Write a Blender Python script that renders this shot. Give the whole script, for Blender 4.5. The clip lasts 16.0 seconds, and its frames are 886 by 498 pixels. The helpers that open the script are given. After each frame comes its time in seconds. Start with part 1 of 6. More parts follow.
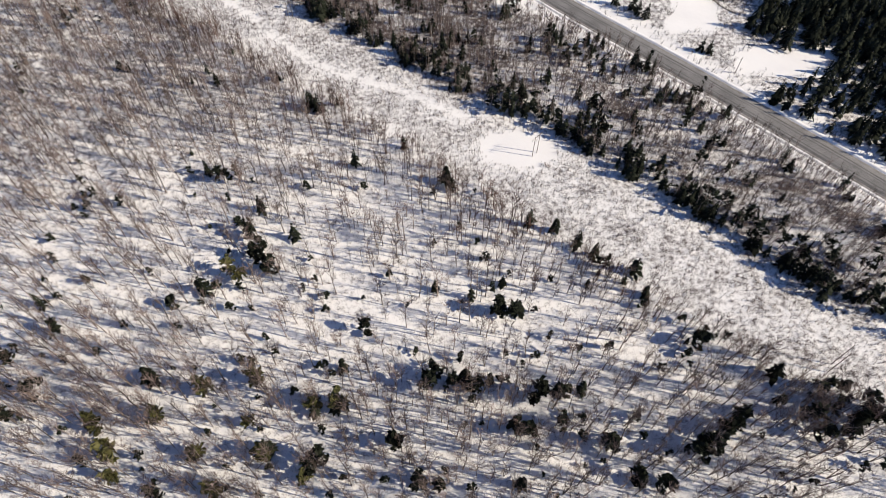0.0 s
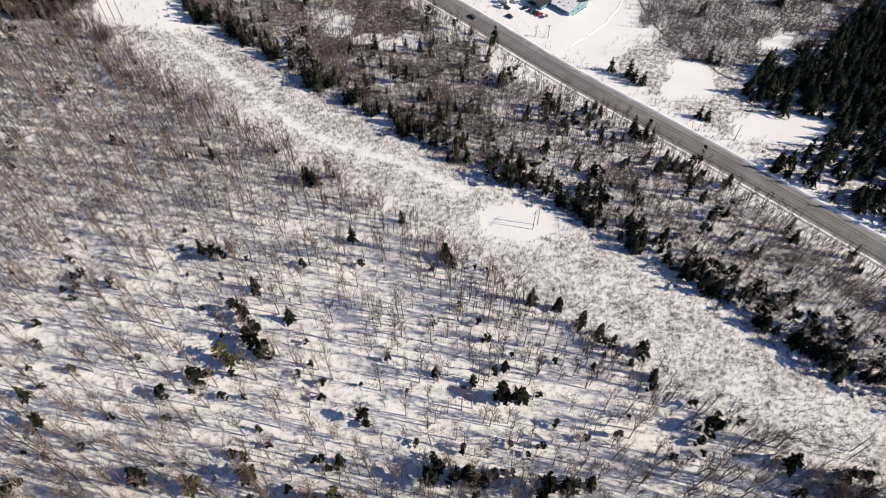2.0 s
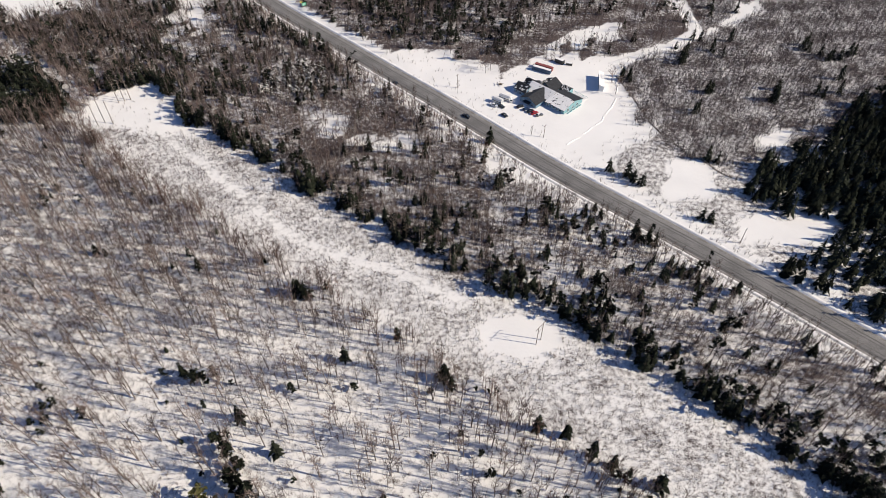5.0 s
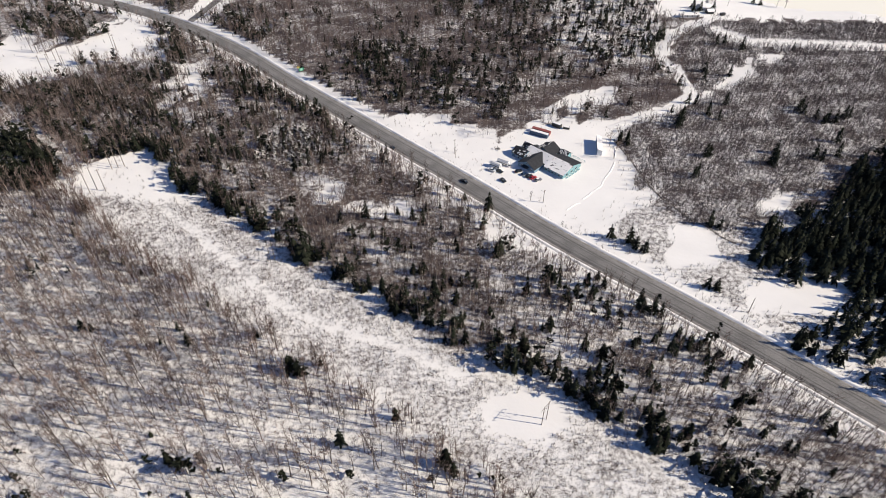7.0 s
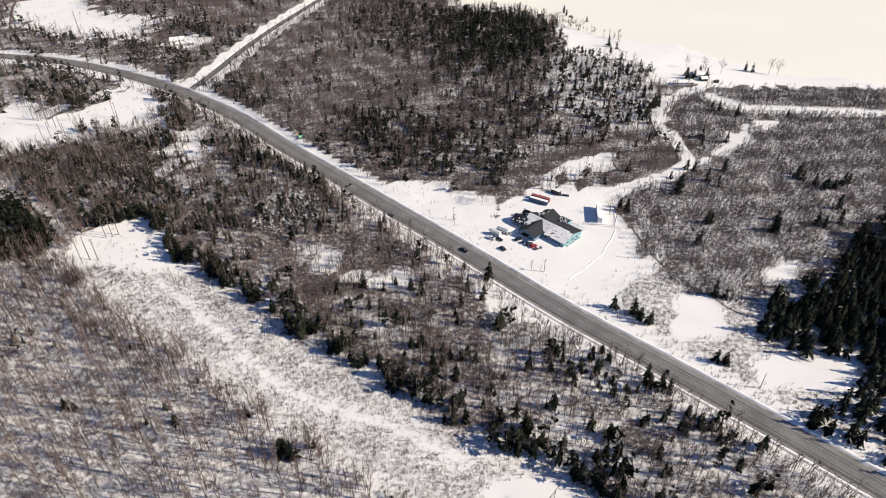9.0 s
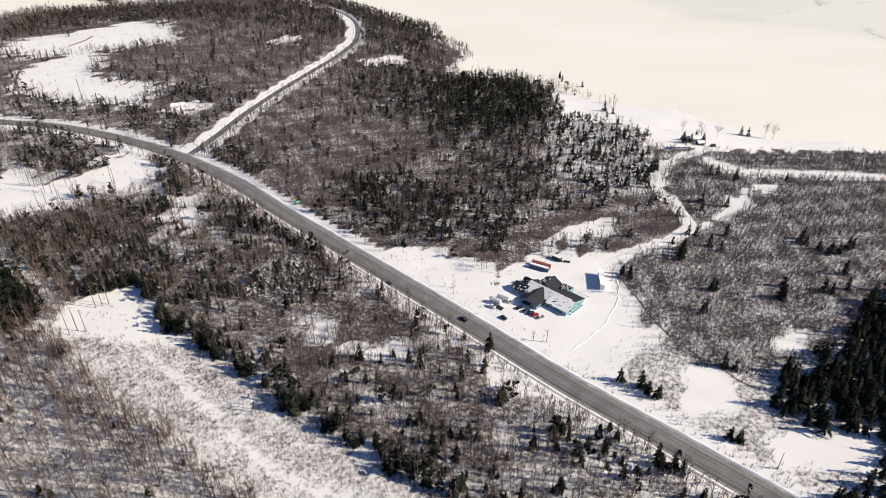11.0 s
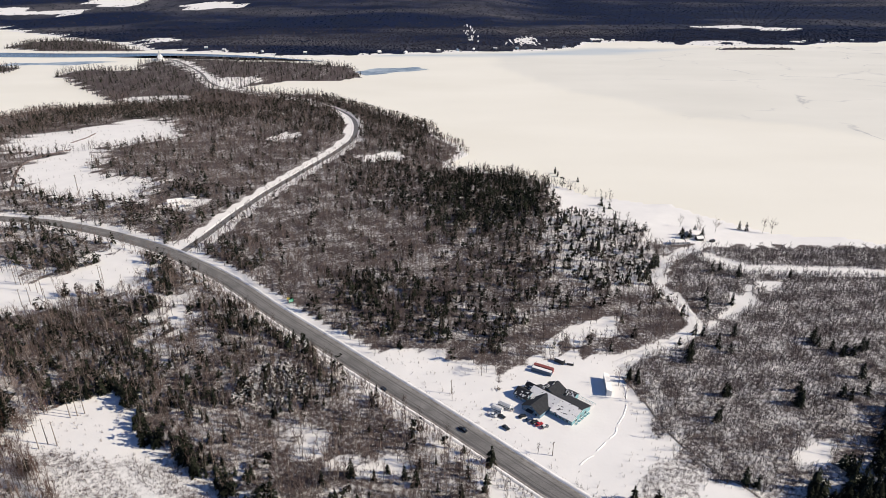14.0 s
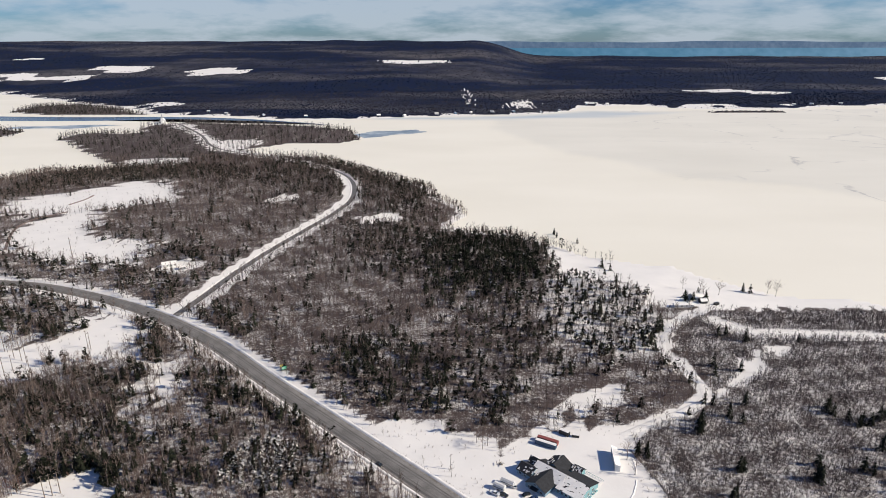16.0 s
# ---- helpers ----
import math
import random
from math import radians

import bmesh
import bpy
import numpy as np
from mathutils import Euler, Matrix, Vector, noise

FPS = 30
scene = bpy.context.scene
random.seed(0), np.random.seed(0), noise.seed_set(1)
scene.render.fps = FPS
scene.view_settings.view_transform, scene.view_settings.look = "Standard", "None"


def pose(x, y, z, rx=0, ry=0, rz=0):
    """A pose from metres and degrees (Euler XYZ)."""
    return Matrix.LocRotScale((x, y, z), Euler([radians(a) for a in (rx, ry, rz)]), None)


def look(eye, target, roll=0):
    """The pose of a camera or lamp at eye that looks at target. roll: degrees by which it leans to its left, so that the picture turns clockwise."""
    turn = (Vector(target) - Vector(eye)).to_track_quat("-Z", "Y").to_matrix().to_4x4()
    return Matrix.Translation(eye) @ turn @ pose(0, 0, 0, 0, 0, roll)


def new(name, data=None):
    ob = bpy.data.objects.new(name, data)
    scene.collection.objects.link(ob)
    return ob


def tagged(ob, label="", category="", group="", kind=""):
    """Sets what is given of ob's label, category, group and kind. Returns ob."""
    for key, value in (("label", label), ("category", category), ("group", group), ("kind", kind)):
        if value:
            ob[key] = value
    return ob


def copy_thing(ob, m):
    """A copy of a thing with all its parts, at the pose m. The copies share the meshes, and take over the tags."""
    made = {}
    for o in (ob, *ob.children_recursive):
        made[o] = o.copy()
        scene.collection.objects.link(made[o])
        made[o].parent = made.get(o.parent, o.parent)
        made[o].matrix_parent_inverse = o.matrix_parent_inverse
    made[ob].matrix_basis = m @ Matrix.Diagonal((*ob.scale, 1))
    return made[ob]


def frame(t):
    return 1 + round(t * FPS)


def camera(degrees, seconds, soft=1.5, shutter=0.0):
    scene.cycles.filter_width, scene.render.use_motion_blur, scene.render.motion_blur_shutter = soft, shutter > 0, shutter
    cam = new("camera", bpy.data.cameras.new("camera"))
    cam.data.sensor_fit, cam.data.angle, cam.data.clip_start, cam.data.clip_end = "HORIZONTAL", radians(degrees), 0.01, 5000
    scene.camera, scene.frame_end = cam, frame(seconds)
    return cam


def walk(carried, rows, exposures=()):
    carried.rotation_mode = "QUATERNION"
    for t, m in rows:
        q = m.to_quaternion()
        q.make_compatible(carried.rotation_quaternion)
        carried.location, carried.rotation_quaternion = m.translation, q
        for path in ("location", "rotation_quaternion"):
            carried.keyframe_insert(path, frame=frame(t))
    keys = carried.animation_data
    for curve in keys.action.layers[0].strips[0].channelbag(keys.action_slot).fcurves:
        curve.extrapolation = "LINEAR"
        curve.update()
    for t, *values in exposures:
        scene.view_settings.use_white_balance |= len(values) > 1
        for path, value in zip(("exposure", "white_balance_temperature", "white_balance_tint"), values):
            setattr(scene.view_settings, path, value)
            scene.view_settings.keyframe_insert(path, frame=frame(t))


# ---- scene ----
EXPOSURE = [(0, 0.32), (4, 0.18), (9, 0.26), (13, 0.16), (16, 0.06)]
cam = camera(70.27, 16.0, 0.7)
PATH = [
    (0, pose(8.75, -100.96, 209.43, 33.878, 0, 2.863) @ pose(0, 0, 0, 0, 0, 0.312)),
    (0.5, pose(8.10, -96.50, 210.45, 34.713, 0, 2.698) @ pose(0, 0, 0, 0, 0, 0.235)),
    (1, pose(7.54, -92.24, 211.41, 35.566, 0, 2.554) @ pose(0, 0, 0, 0, 0, 0.168)),
    (1.5, pose(7.11, -88.03, 212.27, 36.470, 0, 2.451) @ pose(0, 0, 0, 0, 0, 0.114)),
    (2, pose(6.76, -83.96, 213.04, 37.404, 0, 2.372) @ pose(0, 0, 0, 0, 0, 0.071)),
    (2.5, pose(6.39, -79.86, 213.75, 38.362, 0, 2.294) @ pose(0, 0, 0, 0, 0, 0.034)),
    (3, pose(6.10, -75.59, 214.34, 39.334, 0, 2.198) @ pose(0, 0, 0, 0, 0, 0.003)),
    (3.5, pose(5.81, -71.44, 214.78, 40.314, 0, 2.079) @ pose(0, 0, 0, 0, 0, -0.019)),
    (4, pose(5.47, -67.41, 215.10, 41.343, 0, 1.918) @ pose(0, 0, 0, 0, 0, -0.034)),
    (6.5, pose(2.79, -49.93, 216.03, 46.858, 0, 1.104) @ pose(0, 0, 0, 0, 0, -0.024)),
    (7, pose(2.41, -46.91, 216.28, 48.032, 0, 0.989) @ pose(0, 0, 0, 0, 0, -0.011)),
    (7.5, pose(2.11, -44.13, 216.63, 49.271, 0, 0.909) @ pose(0, 0, 0, 0, 0, 0.001)),
    (8, pose(1.87, -41.62, 216.96, 50.530, 0, 0.853) @ pose(0, 0, 0, 0, 0, 0.009)),
    (8.5, pose(1.78, -39.05, 217.31, 51.830, 0, 0.801) @ pose(0, 0, 0, 0, 0, 0.012)),
    (9, pose(1.69, -36.52, 217.54, 53.116, 0, 0.764) @ pose(0, 0, 0, 0, 0, 0.008)),
    (11.5, pose(0.94, -23.32, 218.34, 59.614, 0, 0.489) @ pose(0, 0, 0, 0, 0, -0.054)),
    (12, pose(0.88, -20.63, 218.53, 60.947, 0, 0.428) @ pose(0, 0, 0, 0, 0, -0.049)),
    (12.5, pose(0.65, -17.97, 218.67, 62.277, 0, 0.380) @ pose(0, 0, 0, 0, 0, -0.037)),
    (13, pose(0.38, -15.56, 218.80, 63.602, 0, 0.300) @ pose(0, 0, 0, 0, 0, -0.023)),
    (13.5, pose(0.23, -13.37, 218.86, 64.944, 0, 0.213) @ pose(0, 0, 0, 0, 0, -0.006)),
    (14, pose(0.09, -10.91, 218.88, 66.278, 0, 0.163) @ pose(0, 0, 0, 0, 0, -0.001)),
    (14.5, pose(-0.08, -8.26, 218.78, 67.615, 0, 0.122) @ pose(0, 0, 0, 0, 0, -0.016)),
    (15, pose(-0.13, -5.59, 218.66, 68.965, 0, 0.083) @ pose(0, 0, 0, 0, 0, -0.039)),
    (15.5, pose(-0.09, -2.88, 218.57, 70.299, 0, 0.048) @ pose(0, 0, 0, 0, 0, -0.059)),
    (16, pose(0.00, 0.00, 218.50, 71.630, 0, -0.000) @ pose(0, 0, 0, 0, 0, -0.074)),
]
walk(cam, PATH, EXPOSURE)

SUN_AZ, SUN_EL = 100.0, 33.0   # degrees clockwise from +y, above the horizon

# ---- world and sun ----
world = bpy.data.worlds.new("world")
scene.world = world
world.use_nodes = True
wn, wl = world.node_tree.nodes, world.node_tree.links
wn.clear()
w_out = wn.new("ShaderNodeOutputWorld")
w_bg = wn.new("ShaderNodeBackground")
w_sky = wn.new("ShaderNodeTexSky")
w_sky.sky_type = "NISHITA"
w_sky.sun_disc = False
w_sky.sun_elevation, w_sky.sun_rotation = radians(SUN_EL), radians(SUN_AZ)
w_sky.altitude, w_sky.air_density, w_sky.dust_density = 200, 1.0, 0.25
w_sky.ozone_density = 3.0
w_bg.inputs["Strength"].default_value = 0.060
# broken fair-weather cloud on a flat layer, the same all round the sky, thick towards the horizon
w_co = wn.new("ShaderNodeTexCoord")
w_sep = wn.new("ShaderNodeSeparateXYZ")
w_up = wn.new("ShaderNodeMath")
w_up.operation = "ADD"
w_up.inputs[1].default_value = 0.22
w_top = wn.new("ShaderNodeMath")
w_top.operation = "MAXIMUM"
w_top.inputs[1].default_value = 0.10
w_div = wn.new("ShaderNodeVectorMath")
w_div.operation = "DIVIDE"
w_three = wn.new("ShaderNodeCombineXYZ")
w_noise = wn.new("ShaderNodeTexNoise")
w_noise.inputs["Scale"].default_value = 1.7
w_noise.inputs["Detail"].default_value = 5.0
w_noise.inputs["Roughness"].default_value = 0.58
w_ramp = wn.new("ShaderNodeValToRGB")
w_ramp.color_ramp.elements[0].position, w_ramp.color_ramp.elements[1].position = 0.36, 0.58
w_tint = wn.new("ShaderNodeMixRGB")
w_tint.blend_type = "MULTIPLY"
w_tint.inputs["Fac"].default_value = 1.0
w_tint.inputs["Color2"].default_value = (0.54, 0.83, 1.30, 1)
w_mix = wn.new("ShaderNodeMixRGB")
w_mix.inputs["Color2"].default_value = (8.2, 9.3, 10.6, 1)
w_mul = wn.new("ShaderNodeMath")
w_mul.operation = "MULTIPLY"
w_mul.inputs[1].default_value = 0.74
wl.new(w_co.outputs["Generated"], w_sep.inputs["Vector"])
wl.new(w_sep.outputs["Z"], w_up.inputs[0])
wl.new(w_up.outputs["Value"], w_top.inputs[0])
for k in "XYZ":
    wl.new(w_top.outputs["Value"], w_three.inputs[k])
wl.new(w_co.outputs["Generated"], w_div.inputs[0])
wl.new(w_three.outputs["Vector"], w_div.inputs[1])
wl.new(w_div.outputs["Vector"], w_noise.inputs["Vector"])
wl.new(w_noise.outputs["Fac"], w_ramp.inputs["Fac"])
wl.new(w_ramp.outputs["Color"], w_mul.inputs[0])
w_high = wn.new("ShaderNodeMapRange")
w_high.inputs["From Min"].default_value, w_high.inputs["From Max"].default_value = 0.10, 0.30
w_high.inputs["To Min"].default_value, w_high.inputs["To Max"].default_value = 1.0, 0.12
w_thin = wn.new("ShaderNodeMath")
w_thin.operation = "MULTIPLY"
wl.new(w_sep.outputs["Z"], w_high.inputs["Value"])
wl.new(w_mul.outputs["Value"], w_thin.inputs[0])
wl.new(w_high.outputs["Result"], w_thin.inputs[1])
wl.new(w_thin.outputs["Value"], w_mix.inputs["Fac"])
wl.new(w_sky.outputs["Color"], w_tint.inputs["Color1"])
wl.new(w_tint.outputs["Color"], w_mix.inputs["Color1"])
wl.new(w_mix.outputs["Color"], w_bg.inputs["Color"])
wl.new(w_bg.outputs["Background"], w_out.inputs["Surface"])

sun_data = bpy.data.lights.new("sun", "SUN")
sun_data.energy, sun_data.angle, sun_data.color = 5.0, radians(0.5), (1.0, 0.902, 0.755)
sun = new("sun", sun_data)
az, el = radians(SUN_AZ), radians(SUN_EL)
sun.matrix_world = look((900 * math.sin(az) * math.cos(el), 900 * math.cos(az) * math.cos(el), 900 * math.sin(el)), (0, 0, 0))


# ---- materials ----
def material(name, low, high, rough=0.8, scale=1.0, fine=8.0, bump=0.0, metal=0.0, tint=0.0, detail=6.0, spec=0.3, stretch=None):
    """A surface between two colours by noise at two sizes, with fine relief; tint: how far each plant or piece differs."""
    m = bpy.data.materials.new(name)
    m.use_nodes = True
    n, l = m.node_tree.nodes, m.node_tree.links
    b = n["Principled BSDF"]
    b.inputs["Roughness"].default_value, b.inputs["Metallic"].default_value = rough, metal
    b.inputs["Specular IOR Level"].default_value = spec
    geo = n.new("ShaderNodeNewGeometry")
    big, small = n.new("ShaderNodeTexNoise"), n.new("ShaderNodeTexNoise")
    big.inputs["Scale"].default_value, small.inputs["Scale"].default_value = scale, scale * fine
    big.inputs["Detail"].default_value = small.inputs["Detail"].default_value = detail
    add = n.new("ShaderNodeMath")
    add.operation = "ADD"
    half = n.new("ShaderNodeMath")
    half.operation = "MULTIPLY_ADD"
    half.inputs[1].default_value, half.inputs[2].default_value = 2.2, -1.7
    ramp = n.new("ShaderNodeMixRGB")
    ramp.use_clamp = True
    ramp.inputs["Color1"].default_value, ramp.inputs["Color2"].default_value = (*low, 1), (*high, 1)
    place = geo.outputs["Position"]
    if stretch:
        pull = n.new("ShaderNodeVectorMath")
        pull.operation = "MULTIPLY"
        pull.inputs[1].default_value = stretch
        l.new(place, pull.inputs[0])
        place = pull.outputs["Vector"]
    for t in (big, small):
        l.new(place, t.inputs["Vector"])
    l.new(big.outputs["Fac"], add.inputs[0])
    l.new(small.outputs["Fac"], add.inputs[1])
    l.new(add.outputs["Value"], half.inputs[0])
    clamp = n.new("ShaderNodeClamp")
    l.new(half.outputs["Value"], clamp.inputs["Value"])
    l.new(clamp.outputs["Result"], ramp.inputs["Fac"])
    colour = ramp.outputs["Color"]
    if tint:
        at = n.new("ShaderNodeAttribute")
        at.attribute_name = "tint"
        hsv = n.new("ShaderNodeHueSaturation")
        span = n.new("ShaderNodeMapRange")
        span.inputs["To Min"].default_value, span.inputs["To Max"].default_value = 1 - tint, 1 + tint
        l.new(at.outputs["Fac"], span.inputs["Value"])
        l.new(span.outputs["Result"], hsv.inputs["Value"])
        l.new(colour, hsv.inputs["Color"])
        colour = hsv.outputs["Color"]
    l.new(colour, b.inputs["Base Color"])
    if bump:
        bp = n.new("ShaderNodeBump")
        bp.inputs["Strength"].default_value, bp.inputs["Distance"].default_value = min(1.0, bump), max(0.05, bump)
        l.new(add.outputs["Value"], bp.inputs["Height"])
        l.new(bp.outputs["Normal"], b.inputs["Normal"])
    return m


SNOW = material("snow", (0.76, 0.735, 0.705), (0.90, 0.868, 0.825), 0.75, 0.05, 14.0, 0.22)
SNOW_PACKED = material("packed_snow", (0.79, 0.765, 0.735), (0.91, 0.88, 0.84), 0.6, 0.12, 9.0, 0.12)
WATER = material("open_water", (0.012, 0.03, 0.06), (0.03, 0.06, 0.10), 0.15, 0.01, 12.0, 0.0, spec=0.5)
ASPHALT = material("asphalt", (0.13, 0.124, 0.118), (0.24, 0.228, 0.218), 0.85, 0.10, 16.0, 0.02)
TRACK_MARK = material("worn_asphalt", (0.095, 0.09, 0.086), (0.16, 0.152, 0.146), 0.75, 0.08, 14.0, 0.0)
GRAVEL = material("gravel_shoulder", (0.13, 0.115, 0.10), (0.34, 0.32, 0.30), 0.9, 0.35, 6.0, 0.05)
BARK = material("bark", (0.085, 0.072, 0.066), (0.24, 0.21, 0.195), 0.9, 0.4, 9.0, 0.0, tint=0.45, spec=0.08)
BARK_PALE = material("pale_bark", (0.11, 0.088, 0.078), (0.28, 0.238, 0.212), 0.9, 0.4, 9.0, 0.0, tint=0.4, spec=0.08)
BIRCH = material("birch_bark", (0.34, 0.31, 0.28), (0.60, 0.56, 0.52), 0.8, 0.4, 9.0, 0.0, tint=0.3, spec=0.1)
TWIG = material("twigs", (0.12, 0.088, 0.076), (0.27, 0.208, 0.182), 0.9, 0.05, 9.0, 0.0, tint=0.4, spec=0.05)
TWIG_GREY = material("grey_twigs", (0.075, 0.065, 0.066), (0.185, 0.160, 0.158), 0.9, 0.05, 9.0, 0.0, tint=0.45, spec=0.05)
TWIG_DARK = material("dark_red_twigs", (0.070, 0.042, 0.034), (0.17, 0.108, 0.09), 0.9, 0.05, 9.0, 0.0, tint=0.4, spec=0.05)
TWIG_RED = material("red_twigs", (0.062, 0.044, 0.040), (0.185, 0.138, 0.124), 0.9, 0.05, 9.0, 0.0, tint=0.45, spec=0.05)
NEEDLE = material("needles", (0.007, 0.009, 0.007), (0.028, 0.031, 0.020), 0.8, 0.3, 7.0, 0.0, tint=0.55, spec=0.04)
NEEDLE_OLIVE = material("olive_needles", (0.045, 0.047, 0.018), (0.11, 0.10, 0.04), 0.8, 0.3, 7.0, 0.0, tint=0.4, spec=0.05)
# woods across the lake: navy of haze and cloud shade put into the colour
HAZY_WOOD = material("hazy_wood", (0.008, 0.014, 0.036), (0.065, 0.060, 0.068), 0.9, 0.0020, 7.0, 0.0, tint=0.15, stretch=(0.5, 1.4, 1.0), spec=0.05)
# horizon hills: the blue haze of distance is painted into their colour
HAZY_HILL = material("hazy_hill", (0.13, 0.22, 0.34), (0.21, 0.31, 0.43), 0.9, 0.004, 8.0, 0.0)
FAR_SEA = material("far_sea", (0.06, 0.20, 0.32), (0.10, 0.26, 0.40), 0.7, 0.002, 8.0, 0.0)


def ground_material():
    """Snow; dead leaves, brush and painted tree shade where the litter mask says; closed far woods, haze and cloud
    shade in their colour, where 'far' says.
    """
    m = bpy.data.materials.new("snowy_ground")
    m.use_nodes = True
    n, l = m.node_tree.nodes, m.node_tree.links
    b = n["Principled BSDF"]
    b.inputs["Roughness"].default_value, b.inputs["Specular IOR Level"].default_value = 0.82, 0.1
    geo = n.new("ShaderNodeNewGeometry")

    def noise_at(scale, detail=6.0, stretch=(1, 1, 1)):
        pull = n.new("ShaderNodeVectorMath")
        pull.operation = "MULTIPLY"
        pull.inputs[1].default_value = stretch
        t = n.new("ShaderNodeTexNoise")
        t.inputs["Scale"].default_value, t.inputs["Detail"].default_value = scale, detail
        l.new(geo.outputs["Position"], pull.inputs[0])
        l.new(pull.outputs["Vector"], t.inputs["Vector"])
        return t.outputs["Fac"]

    def mix(f, a, c):
        x_ = n.new("ShaderNodeMixRGB")
        for v, k in ((f, "Fac"), (a, "Color1"), (c, "Color2")):
            if isinstance(v, float):
                x_.inputs[k].default_value = v
            elif isinstance(v, tuple):
                x_.inputs[k].default_value = (*v, 1)
            else:
                l.new(v, x_.inputs[k])
        return x_.outputs["Color"]

    def cut(f, attr, gain, shift):
        """Where noise and attribute together pass a level."""
        at = n.new("ShaderNodeAttribute")
        at.attribute_name = attr
        a_ = n.new("ShaderNodeMath")
        a_.operation = "ADD"
        l.new(f, a_.inputs[0])
        l.new(at.outputs["Fac"], a_.inputs[1])
        g = n.new("ShaderNodeMath")
        g.operation, g.use_clamp = "MULTIPLY_ADD", True
        g.inputs[1].default_value, g.inputs[2].default_value = gain, shift
        l.new(a_.outputs["Value"], g.inputs[0])
        return g.outputs["Value"]
    snow = mix(noise_at(0.06), (0.76, 0.735, 0.705), (0.90, 0.868, 0.825))
    # dead-leaf brown, darkened to carry the shade under the trees as well
    leaf_shade = mix(noise_at(2.5), (0.045, 0.035, 0.034), (0.145, 0.114, 0.106))
    # far woods: navy paints haze and cloud shade, grey-brown the sunlit stretches
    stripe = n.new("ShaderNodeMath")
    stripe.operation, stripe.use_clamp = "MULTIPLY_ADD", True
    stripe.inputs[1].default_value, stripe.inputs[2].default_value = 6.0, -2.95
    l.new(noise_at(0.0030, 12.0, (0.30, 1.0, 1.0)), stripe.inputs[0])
    hazy_wood_ = mix(stripe.outputs["Value"], (0.007, 0.013, 0.040), (0.095, 0.090, 0.098))
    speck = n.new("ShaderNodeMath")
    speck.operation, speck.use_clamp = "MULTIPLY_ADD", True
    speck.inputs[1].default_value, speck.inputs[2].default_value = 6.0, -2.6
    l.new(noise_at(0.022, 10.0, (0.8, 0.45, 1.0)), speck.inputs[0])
    hazy_wood_ = mix(speck.outputs["Value"], hazy_wood_, mix(0.5, hazy_wood_, (0.012, 0.016, 0.024)))
    half_ = n.new("ShaderNodeMath")
    half_.operation = "MULTIPLY_ADD"
    half_.inputs[1].default_value = 0.45
    fine_ = n.new("ShaderNodeMath")
    fine_.operation = "MULTIPLY"
    fine_.inputs[1].default_value = 0.55
    l.new(noise_at(2.6, 8.0), fine_.inputs[0])
    l.new(noise_at(0.45, 6.0), half_.inputs[0])
    l.new(fine_.outputs["Value"], half_.inputs[2])
    colour_ = mix(cut(half_.outputs["Value"], "litter_shade", 6.0, -5.5), snow, leaf_shade)
    colour_ = mix(cut(noise_at(0.02, 5.0), "far", 9.0, -8.5), colour_, hazy_wood_)
    l.new(colour_, b.inputs["Base Color"])
    bp = n.new("ShaderNodeBump")
    bp.inputs["Strength"].default_value, bp.inputs["Distance"].default_value = 0.25, 0.3
    l.new(noise_at(0.45, 7.0), bp.inputs["Height"])
    l.new(bp.outputs["Normal"], b.inputs["Normal"])
    return m


GROUND = ground_material()


